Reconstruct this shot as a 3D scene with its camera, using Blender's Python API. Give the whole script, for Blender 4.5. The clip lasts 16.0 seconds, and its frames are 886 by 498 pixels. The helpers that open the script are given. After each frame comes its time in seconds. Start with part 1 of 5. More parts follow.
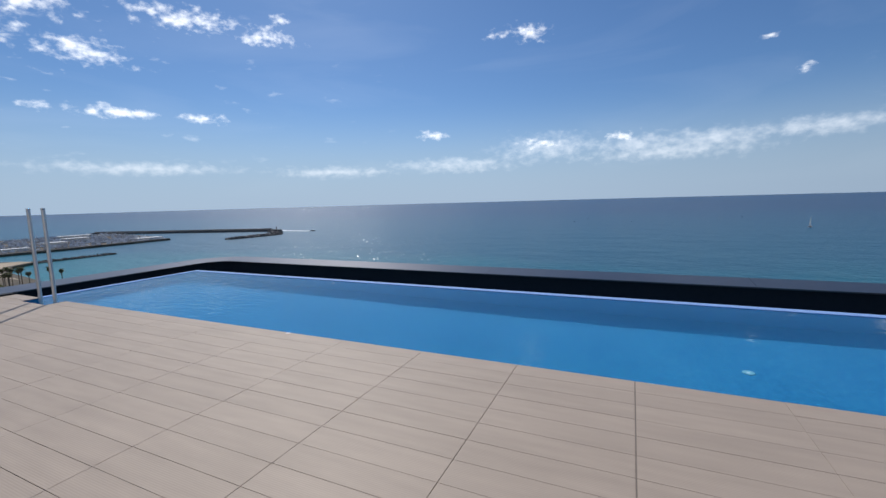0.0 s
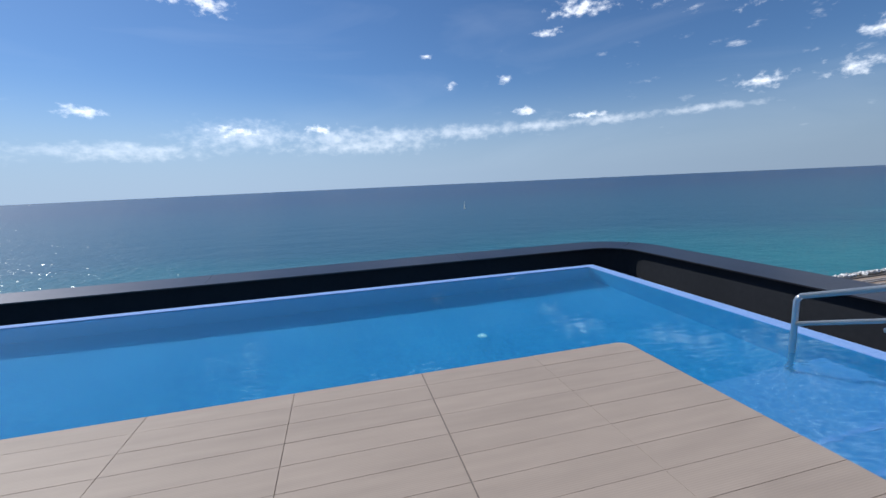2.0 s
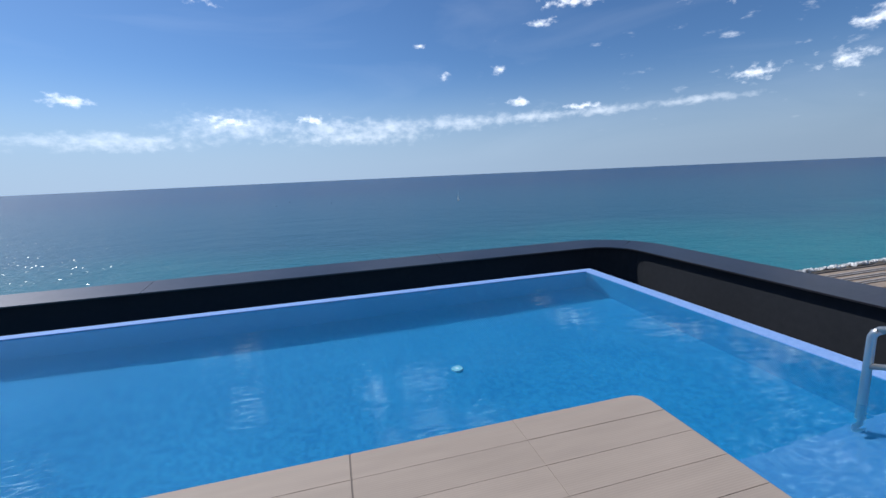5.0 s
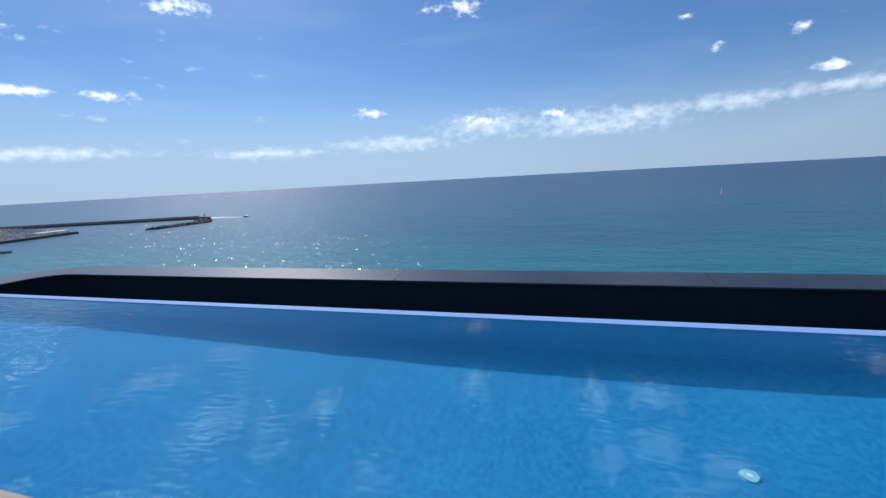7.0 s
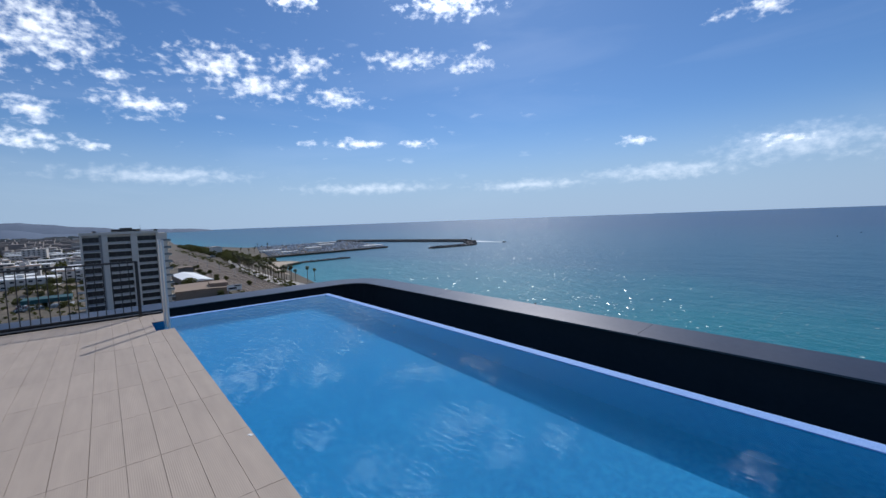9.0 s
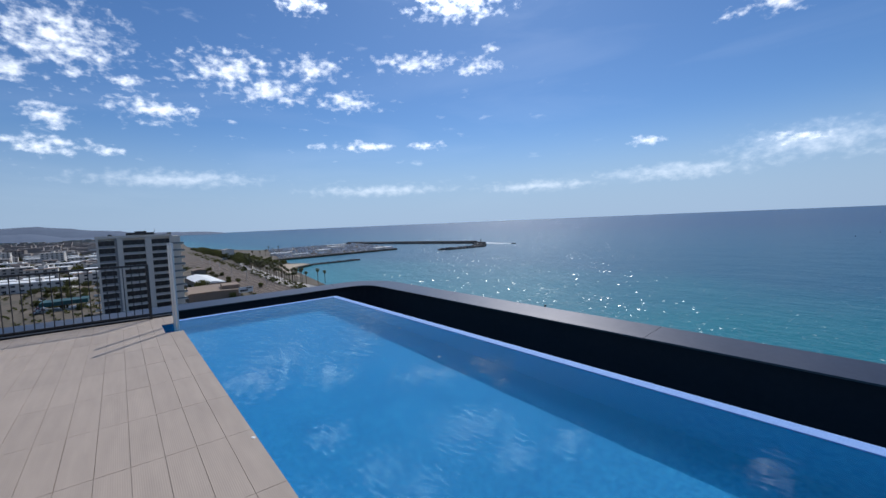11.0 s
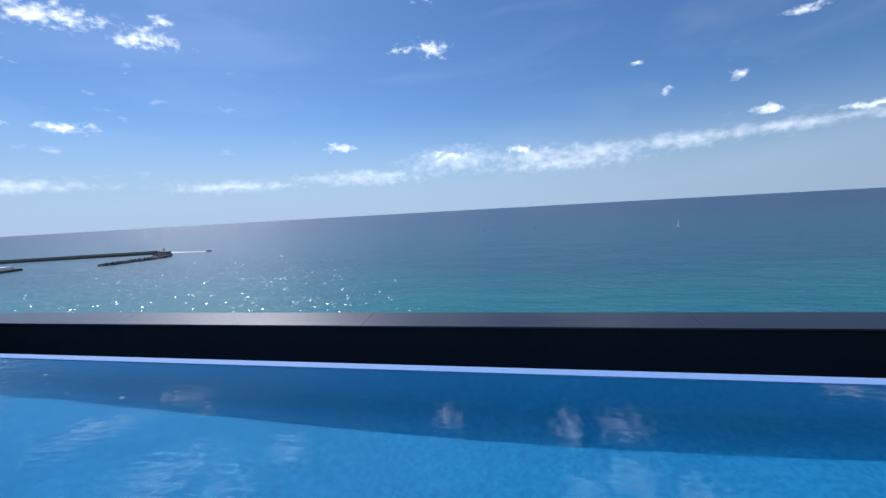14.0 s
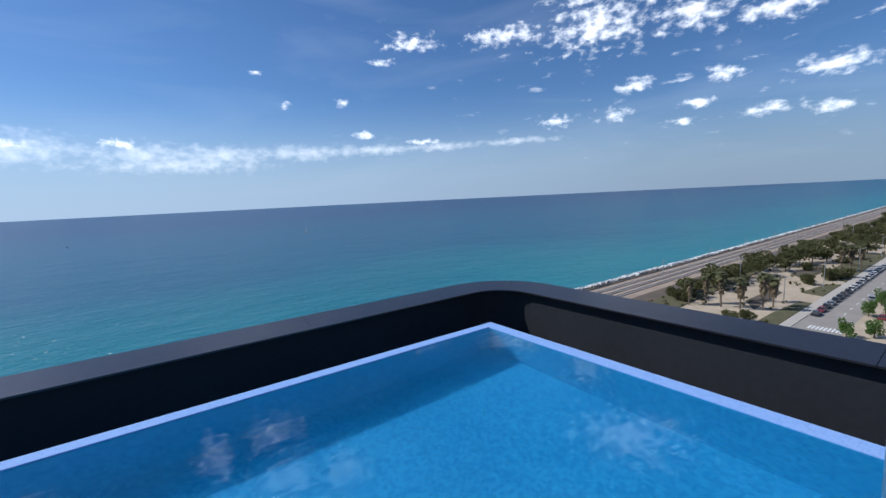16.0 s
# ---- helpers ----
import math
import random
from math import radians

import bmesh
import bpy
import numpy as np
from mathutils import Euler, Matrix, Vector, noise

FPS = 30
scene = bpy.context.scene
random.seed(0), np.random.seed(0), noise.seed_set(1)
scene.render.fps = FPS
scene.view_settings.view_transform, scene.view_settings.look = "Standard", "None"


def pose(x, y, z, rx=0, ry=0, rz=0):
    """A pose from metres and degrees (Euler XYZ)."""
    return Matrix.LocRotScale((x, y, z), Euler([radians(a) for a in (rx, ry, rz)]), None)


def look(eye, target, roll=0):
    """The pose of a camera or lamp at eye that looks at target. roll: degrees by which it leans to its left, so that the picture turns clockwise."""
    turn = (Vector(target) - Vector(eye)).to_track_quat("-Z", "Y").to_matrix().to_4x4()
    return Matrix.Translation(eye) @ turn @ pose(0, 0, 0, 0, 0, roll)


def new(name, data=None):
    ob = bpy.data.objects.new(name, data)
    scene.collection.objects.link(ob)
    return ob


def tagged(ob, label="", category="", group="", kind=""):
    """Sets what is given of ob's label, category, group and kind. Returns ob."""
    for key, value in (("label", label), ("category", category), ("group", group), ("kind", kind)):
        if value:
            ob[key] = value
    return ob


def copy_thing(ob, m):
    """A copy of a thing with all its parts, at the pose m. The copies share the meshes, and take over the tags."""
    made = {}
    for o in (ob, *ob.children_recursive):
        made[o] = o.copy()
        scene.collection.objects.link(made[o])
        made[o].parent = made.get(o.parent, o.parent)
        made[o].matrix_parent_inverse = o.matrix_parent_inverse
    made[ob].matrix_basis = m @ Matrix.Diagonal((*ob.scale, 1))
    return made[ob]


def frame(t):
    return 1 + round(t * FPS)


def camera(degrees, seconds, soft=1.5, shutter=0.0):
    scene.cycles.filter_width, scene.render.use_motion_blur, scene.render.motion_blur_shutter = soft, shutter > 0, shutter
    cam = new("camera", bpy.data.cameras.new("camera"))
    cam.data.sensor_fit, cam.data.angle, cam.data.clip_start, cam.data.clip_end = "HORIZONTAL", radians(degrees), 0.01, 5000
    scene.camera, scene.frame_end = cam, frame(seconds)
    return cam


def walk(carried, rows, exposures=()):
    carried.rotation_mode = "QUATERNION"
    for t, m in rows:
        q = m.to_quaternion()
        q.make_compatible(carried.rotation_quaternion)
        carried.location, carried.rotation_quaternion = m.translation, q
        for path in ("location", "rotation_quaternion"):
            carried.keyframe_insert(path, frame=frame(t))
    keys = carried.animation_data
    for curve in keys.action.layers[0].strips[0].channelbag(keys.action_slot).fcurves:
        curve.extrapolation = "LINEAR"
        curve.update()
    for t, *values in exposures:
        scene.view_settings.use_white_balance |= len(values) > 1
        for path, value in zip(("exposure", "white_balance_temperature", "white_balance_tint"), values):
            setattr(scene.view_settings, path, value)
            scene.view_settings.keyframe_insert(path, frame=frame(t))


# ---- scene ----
cam = camera(94.03, 16.0, soft=1.5)
PATH = [
    (0.0, pose(-1.814, -3.297, 1.386, 83.42, 1.57, 24.42)),
    (0.5, pose(-1.986, -3.115, 1.390, 82.98, 2.25, 21.29)),
    (1.0, pose(-2.135, -2.964, 1.394, 82.34, 2.71, 12.98)),
    (1.5, pose(-2.236, -2.873, 1.398, 81.55, 2.91, 0.37)),
    (2.0, pose(-2.266, -2.861, 1.396, 80.88, 2.59, -14.4)),
    (2.5, pose(-2.232, -2.861, 1.385, 80.54, 2.3, -25.53)),
    (3.0, pose(-2.156, -2.845, 1.392, 80.64, 2.12, -30.86)),
    (3.2, pose(-2.109, -2.839, 1.407, 80.69, 2.22, -31.68)),
    (4.35, pose(-1.88, -2.33, 1.395, 79.9, 2.45, -24.4)),
    (5.5, pose(-1.691, -1.743, 1.384, 79.46, 2.64, -7.66)),
    (6.0, pose(-1.778, -1.568, 1.428, 79.06, 2.88, -0.3)),
    (6.5, pose(-1.827, -1.384, 1.448, 79.19, 3.02, 7.39)),
    (7.0, pose(-1.838, -1.16, 1.474, 80.25, 3.15, 16.4)),
    (7.5, pose(-1.832, -0.999, 1.471, 82.14, 2.76, 26.68)),
    (8.0, pose(-1.826, -0.864, 1.515, 83.78, 2.84, 36.72)),
    (8.5, pose(-1.824, -0.809, 1.57, 85.17, 2.49, 45.06)),
    (9.0, pose(-1.826, -0.796, 1.615, 85.88, 2.11, 50.47)),
    (9.2, pose(-1.827, -0.794, 1.616, 86.11, 2.05, 51.85)),
    (10.2, pose(-1.80, -0.765, 1.62, 86.2, 2.15, 54.3)),
    (11.5, pose(-1.753, -0.734, 1.631, 86.07, 2.56, 48.12)),
    (12.0, pose(-1.694, -0.751, 1.651, 85.87, 2.46, 43.31)),
    (12.5, pose(-1.696, -0.76, 1.651, 85.66, 2.41, 37.11)),
    (13.0, pose(-1.831, -0.754, 1.602, 85.44, 2.71, 29.59)),
    (13.5, pose(-1.941, -0.715, 1.547, 85.05, 3.05, 21.33)),
    (14.0, pose(-1.988, -0.704, 1.532, 84.55, 3.2, 12.28)),
    (14.5, pose(-1.939, -0.69, 1.563, 84.07, 3.1, 2.15)),
    (15.0, pose(-1.783, -0.634, 1.561, 83.56, 3.03, -9.06)),
    (15.5, pose(-1.67, -0.58, 1.568, 83.21, 2.92, -21.97)),
    (16.0, pose(-1.616, -0.596, 1.559, 82.96, 2.78, -35.76)),
]

walk(cam, PATH, exposures=[
    (0, -0.66, 6450, 10), (1.0, -0.67, 6400, 10), (1.6, -0.57, 6300, 10), (3.0, -0.48, 6100, 10), (5.5, -0.46, 6150, 10), (7.0, -0.48, 6150, 10), (8.0, -0.58, 6100, 10),
    (9.0, -0.66, 6050, 10), (11.5, -0.64, 6050, 10), (13.0, -0.55, 6100, 10), (14.5, -0.45, 6100, 10), (16.0, -0.42, 6050, 10)])

# ---- world, sun, exposure ----
SUN_AZ, SUN_EL = 43.0, 45.0          # degrees to the left of +y, and above the horizon


def cloud_world():
    w = bpy.data.worlds.new("world")
    scene.world = w
    w.use_nodes = True
    nt = w.node_tree
    nt.nodes.clear()
    N, L = nt.nodes.new, nt.links.new

    def math_(op, a, b=None, c=None, clamp=False):
        n = N("ShaderNodeMath")
        n.operation, n.use_clamp = op, clamp
        for i, v in enumerate((a, b, c)):
            if v is None:
                continue
            if isinstance(v, (int, float)):
                n.inputs[i].default_value = v
            else:
                L(v, n.inputs[i])
        return n.outputs[0]

    sky = N("ShaderNodeTexSky")
    sky.sky_type, sky.sun_disc = "NISHITA", False
    sky.sun_elevation, sky.sun_rotation = radians(SUN_EL), radians(-SUN_AZ)
    sky.air_density, sky.dust_density, sky.ozone_density, sky.altitude = 1.0, 0.3, 3.0, 40
    coord = N("ShaderNodeTexCoord").outputs["Generated"]
    sep = N("ShaderNodeSeparateXYZ")
    L(coord, sep.inputs[0])
    x, y, z = sep.outputs
    az = math_("DEGREES", math_("ARCTAN2", math_("MULTIPLY", x, -1.0), y))
    el = math_("DEGREES", math_("ARCSINE", z))
    flat = N("ShaderNodeCombineXYZ")
    L(az, flat.inputs[0])
    L(el, flat.inputs[1])
    # clouds: (azimuth, elevation, half width, half height) in degrees
    west = [(93.3, 19.4, 5.6, 3.2), (97, 15.9, 1.6, 1.3), (94.7, 12.2, 2.0, 1.3), (95.1, 9.3, 3.6, 1.0), (90.3, 9.0, 1.6, .5),
            (77.7, 18.7, 5.4, 2.1), (73.4, 16.8, 5.1, 1.7), (67.8, 19.6, 3.4, 1.5), (85.8, 13.7, 4.2, 1.4), (64, 16, 3.5, 1.3),
            (54.5, 20.5, 5.8, 1.1), (46.1, 19.7, 3.6, 1.0), (48.1, 26.4, 6.2, 1.6), (88.1, 16.2, 1.6, .8), (61.9, 10.4, 3.5, .7),
            (67.8, 10.3, 1.2, .5), (53.7, 10.3, 2.4, .6), (25.4, 8.8, 1.9, .65), (108, 17, 6, 2.5), (112, 9, 6, 1.2)]
    south = [(12.6, 20.4, 2.4, 1.0), (16.7, 20.6, 1.4, .6), (-15.9, 12.2, .75, .5), (-12.9, 16, .9, .3), (-22.9, 12.7, .75, .6),
             (-25.4, 8.8, 1.4, .5), (-28.7, 17.5, 1.6, .5), (11, 7.2, 3.0, .8), (1.5, 7.4, 2.2, .6), (-33, 7.6, 2.6, .4)]
    bank = [(10.2, 6.7, 6.4, 1.6), (-.4, 6.4, 5.2, 1.3), (-8, 6.4, 6, 1.1), (-17.4, 6.6, 7, .9), (-27, 6.8, 6.4, .7), (-36, 6.9, 6, .6), (-46, 7, 6, .5),
            (22.3, 4.9, 8.5, .9), (38.4, 4.2, 7, .7), (-4, 5.2, 9, .9), (60, 4.5, 9, .7), (84, 6.2, 9, .9)]
    east = [(-45.3, 19.7, 5, 1.2), (-32.4, 19.6, 3.3, 1.0), (-56.3, 19.3, 6.4, 2.8), (-66.5, 18.6, 4, 1.8), (-73.9, 17.2, 4.6, 1.1),
            (-51.1, 9.1, 2.2, .7), (-58, 9.2, 2.1, .8), (-60.5, 12.3, 2.1, .9), (-67, 9.4, 1.7, .7), (-69.3, 12, 2, 1.0),
            (-78.5, 11, 3.4, 1.0), (-73.4, 7.7, 2.8, .6), (-78.7, 7.2, 2, .6), (-65.3, 7.4, 1.5, .5), (-90, 13, 6, 1.6), (-98, 20, 8, 3)]
    high = [(13.2, 27.6, 2.4, 1.7), (-10.8, 27.8, 3.6, 1.9), (-3.8, 28.6, 2.3, 2.2), (-12, 33, 4.2, 2.2), (-5.8, 35.4, 3.2, 2.6), (-19.5, 33.6, 3.6, 2.2), (-16, 38, 5, 2.2),
            (-33, 19.8, 2.4, .8), (-42.5, 19.7, 2.2, .8), (-54, 22.9, 3.4, 1.7), (12.3, 20.2, .8, .5), (35.4, 28.3, 3.0, 1.6), (51, 27.7, 4.4, 1.7), (61.8, 31.4, 4.0, 2.0), (43, 30.3, 3.4, 1.8),
            (56.3, 34, 5, 2.0), (69, 26.6, 3.0, 1.3), (44.4, 21.6, 1.3, .6), (30, 38, 4, 2), (-60, 30, 7, 3), (75, 34, 7, 3), (-30, 44, 7, 3.5), (60, 46, 8, 4), (5, 46, 9, 4), (120, 28, 12, 5),
            (-110, 34, 12, 5), (170, 30, 14, 5)]
    # ragged edges: the position is stirred before the distances are taken
    stir = N("ShaderNodeTexNoise")
    stir.inputs["Scale"].default_value, stir.inputs["Detail"].default_value, stir.inputs["Roughness"].default_value = 0.55, 5.0, 0.62
    stretch = N("ShaderNodeVectorMath")
    stretch.operation = "MULTIPLY"
    stretch.inputs[1].default_value = (1.0, 1.5, 1.0)
    L(flat.outputs[0], stretch.inputs[0])
    L(stretch.outputs[0], stir.inputs["Vector"])
    fine = N("ShaderNodeTexNoise")
    fine.inputs["Scale"].default_value, fine.inputs["Detail"].default_value, fine.inputs["Roughness"].default_value = 0.75, 6.0, 0.56
    L(stretch.outputs[0], fine.inputs["Vector"])
    def closest(spots):
        near = None
        for a, e, w_, h_ in spots:
            m = N("ShaderNodeVectorMath")
            m.operation = "MULTIPLY_ADD"
            m.inputs[1].default_value = (1 / w_, 1 / h_, 0)
            m.inputs[2].default_value = (-a / w_, -e / h_, 0)
            L(flat.outputs[0], m.inputs[0])
            ln = N("ShaderNodeVectorMath")
            ln.operation = "LENGTH"
            L(m.outputs[0], ln.inputs[0])
            near = ln.outputs["Value"] if near is None else math_("SMOOTH_MIN", near, ln.outputs["Value"], 0.25)
        return near

    rag = math_("MULTIPLY", math_("SUBTRACT", fine.outputs["Fac"], 0.5), 4.6)
    rag2 = math_("MULTIPLY", math_("SUBTRACT", stir.outputs["Fac"], 0.5), 1.6)
    body = math_("SUBTRACT", 1.62, math_("MULTIPLY", closest(west + south + east + high), 1.15))
    mask = N("ShaderNodeMapRange")
    mask.interpolation_type = "SMOOTHSTEP"
    mask.inputs["From Min"].default_value, mask.inputs["From Max"].default_value = 0.25, 2.5
    L(math_("ADD", math_("ADD", body, rag), rag2), mask.inputs["Value"])
    soft_body = math_("SUBTRACT", 1.25, closest(bank))
    soft = N("ShaderNodeMapRange")
    soft.interpolation_type = "SMOOTHSTEP"
    soft.inputs["From Min"].default_value, soft.inputs["From Max"].default_value, soft.inputs["To Max"].default_value = -0.15, 2.0, 0.40
    L(math_("ADD", soft_body, math_("MULTIPLY", rag, 0.58)), soft.inputs["Value"])
    # thin high veil
    veil_in = N("ShaderNodeVectorMath")
    veil_in.operation = "MULTIPLY"
    veil_in.inputs[1].default_value = (0.035, 0.16, 1)
    L(flat.outputs[0], veil_in.inputs[0])
    veil = N("ShaderNodeTexNoise")
    veil.inputs["Scale"].default_value, veil.inputs["Detail"].default_value, veil.inputs["Distortion"].default_value = 1.0, 6.0, 0.6
    L(veil_in.outputs[0], veil.inputs["Vector"])
    vm = N("ShaderNodeMapRange")
    vm.inputs["From Min"].default_value, vm.inputs["From Max"].default_value, vm.inputs["To Max"].default_value = 0.50, 0.85, 0.06
    L(veil.outputs["Fac"], vm.inputs["Value"])
    # flecks: small loose puffs towards the west and the east
    fleck = N("ShaderNodeTexNoise")
    fleck.inputs["Scale"].default_value, fleck.inputs["Detail"].default_value, fleck.inputs["Roughness"].default_value = 0.30, 4.0, 0.55
    fv = N("ShaderNodeVectorMath")
    fv.operation = "MULTIPLY"
    fv.inputs[1].default_value = (1.0, 2.6, 1.0)
    L(flat.outputs[0], fv.inputs[0])
    L(fv.outputs[0], fleck.inputs["Vector"])
    side = math_("MULTIPLY", math_("SUBTRACT", math_("ABSOLUTE", math_("ADD", az, -5.0)), 22.0), 0.02, clamp=True)
    band = math_("SUBTRACT", 1.0, math_("MULTIPLY", math_("ABSOLUTE", math_("SUBTRACT", el, 14.0)), 0.085), clamp=True)
    fm = N("ShaderNodeMapRange")
    fm.interpolation_type = "SMOOTHSTEP"
    fm.inputs["From Min"].default_value, fm.inputs["From Max"].default_value = 0.60, 0.86
    L(fleck.outputs["Fac"], fm.inputs["Value"])
    flecks = math_("MULTIPLY", math_("MULTIPLY", fm.outputs[0], side), band)
    cover = math_("MAXIMUM", math_("MAXIMUM", soft.outputs[0], math_("MULTIPLY", math_("MAXIMUM", mask.outputs[0], flecks), 0.88)), vm.outputs[0])
    above = N("ShaderNodeMapRange")
    above.inputs["From Min"].default_value, above.inputs["From Max"].default_value = 1.0, 4.0
    L(el, above.inputs["Value"])
    cover = math_("MULTIPLY", cover, above.outputs[0])
    # sea haze: pale towards the horizon
    hz = N("ShaderNodeMapRange")
    hz.interpolation_type = "SMOOTHERSTEP"
    hz.inputs["From Min"].default_value, hz.inputs["From Max"].default_value = 15.0, -1.0
    hz.inputs["To Max"].default_value = 0.92
    L(el, hz.inputs["Value"])
    tone = N("ShaderNodeMix")
    tone.data_type = "RGBA"
    tone.inputs["B"].default_value = HAZE
    tint = N("ShaderNodeVectorMath")
    tint.operation = "MULTIPLY"
    tint.inputs[1].default_value = (0.74, 0.98, 1.25)
    L(sky.outputs[0], tint.inputs[0])
    # the haze is brighter towards the sun
    toward = math_("ADD", math_("MULTIPLY", x, -math.sin(radians(SUN_AZ))), math_("MULTIPLY", y, math.cos(radians(SUN_AZ))))
    glow = N("ShaderNodeMapRange")
    glow.inputs["From Min"].default_value, glow.inputs["From Max"].default_value = -0.4, 0.9
    glow.inputs["To Min"].default_value, glow.inputs["To Max"].default_value = 0.64, 1.03
    L(toward, glow.inputs["Value"])
    hazy = N("ShaderNodeVectorMath")
    hazy.operation = "SCALE"
    hazy.inputs[0].default_value = HAZE[:3]
    L(glow.outputs[0], hazy.inputs["Scale"])
    L(hazy.outputs[0], tone.inputs["B"])
    L(hz.outputs[0], tone.inputs["Factor"])
    L(tint.outputs[0], tone.inputs["A"])
    mix = N("ShaderNodeMix")
    mix.data_type = "RGBA"
    mix.inputs["B"].default_value = CLOUD
    # clouds overhead are thicker and brighter than those low over the sea
    heap = N("ShaderNodeMapRange")
    heap.inputs["From Min"].default_value, heap.inputs["From Max"].default_value = 23.5, 28.0
    heap.inputs["To Min"].default_value, heap.inputs["To Max"].default_value = 1.0, 2.1
    L(el, heap.inputs["Value"])
    lit = N("ShaderNodeVectorMath")
    lit.operation = "SCALE"
    lit.inputs[0].default_value = CLOUD[:3]
    L(heap.outputs[0], lit.inputs["Scale"])
    L(lit.outputs[0], mix.inputs["B"])
    L(cover, mix.inputs["Factor"])
    L(tone.outputs["Result"], mix.inputs["A"])
    bg = N("ShaderNodeBackground")
    bg.inputs["Strength"].default_value = 0.1
    L(mix.outputs["Result"], bg.inputs["Color"])
    out = N("ShaderNodeOutputWorld")
    L(bg.outputs[0], out.inputs[0])


HAZE, CLOUD = (6.0, 7.9, 10.4, 1), (23, 23.3, 23.8, 1)
cloud_world()
sun = new("sun", bpy.data.lights.new("sun", "SUN"))
sun.data.energy, sun.data.angle, sun.data.color = 5.0, radians(0.53), (1.0, 0.95, 0.87)
sd = Vector((-math.sin(radians(SUN_AZ)) * math.cos(radians(SUN_EL)), math.cos(radians(SUN_AZ)) * math.cos(radians(SUN_EL)), math.sin(radians(SUN_EL))))
sun.matrix_world = look(sd * 100, (0, 0, 0))

# ---- materials ----


def mat(name, base, rough=0.5, metal=0.0, vary=0.12, scale=6.0, bump=0.0, bscale=60.0, island=0.0, rnd=0.0, second=None, coat=0.0, spec=0.5):
    m = bpy.data.materials.new(name)
    m.use_nodes = True
    nt = m.node_tree
    N, L = nt.nodes.new, nt.links.new
    p = nt.nodes["Principled BSDF"]
    p.inputs["Roughness"].default_value, p.inputs["Metallic"].default_value = rough, metal
    p.inputs["Coat Weight"].default_value, p.inputs["Specular IOR Level"].default_value = coat, spec
    co = N("ShaderNodeTexCoord").outputs["Object"]
    big = N("ShaderNodeTexNoise")
    big.inputs["Scale"].default_value, big.inputs["Detail"].default_value = scale, 5
    L(co, big.inputs["Vector"])
    small = N("ShaderNodeTexNoise")
    small.inputs["Scale"].default_value, small.inputs["Detail"].default_value = scale * 9, 3
    L(co, small.inputs["Vector"])
    add = N("ShaderNodeMath")
    add.operation = "MULTIPLY_ADD"
    add.inputs[1].default_value = 0.5
    L(small.outputs["Fac"], add.inputs[0])
    half = N("ShaderNodeMath")
    half.operation = "MULTIPLY"
    half.inputs[1].default_value = 0.5
    L(big.outputs["Fac"], half.inputs[0])
    L(half.outputs[0], add.inputs[2])
    fac = add.outputs[0]
    for amount, node, out in ((island, "ShaderNodeNewGeometry", "Random Per Island"), (rnd, "ShaderNodeObjectInfo", "Random")):
        if amount:
            r = N("ShaderNodeMath")
            r.operation = "MULTIPLY_ADD"
            r.inputs[1].default_value, r.inputs[2].default_value = amount, -amount / 2
            L(N(node).outputs[out], r.inputs[0])
            s = N("ShaderNodeMath")
            s.operation = "ADD"
            L(fac, s.inputs[0])
            L(r.outputs[0], s.inputs[1])
            fac = s.outputs[0]
    ramp = N("ShaderNodeMapRange")
    ramp.inputs["From Min"].default_value, ramp.inputs["From Max"].default_value = 0.3, 0.7
    L(fac, ramp.inputs["Value"])
    mix = N("ShaderNodeMix")
    mix.data_type = "RGBA"
    lo = second or [c * (1 - vary) for c in base]
    hi = base if second else [min(1, c * (1 + vary)) for c in base]
    mix.inputs["A"].default_value, mix.inputs["B"].default_value = (*lo, 1), (*hi, 1)
    L(ramp.outputs[0], mix.inputs["Factor"])
    L(mix.outputs["Result"], p.inputs["Base Color"])
    if bump:
        b = N("ShaderNodeBump")
        b.inputs["Strength"].default_value, b.inputs["Distance"].default_value = bump, 0.02
        bn = N("ShaderNodeTexNoise")
        bn.inputs["Scale"].default_value, bn.inputs["Detail"].default_value = bscale, 4
        L(co, bn.inputs["Vector"])
        L(bn.outputs["Fac"], b.inputs["Height"])
        L(b.outputs[0], p.inputs["Normal"])
    return m


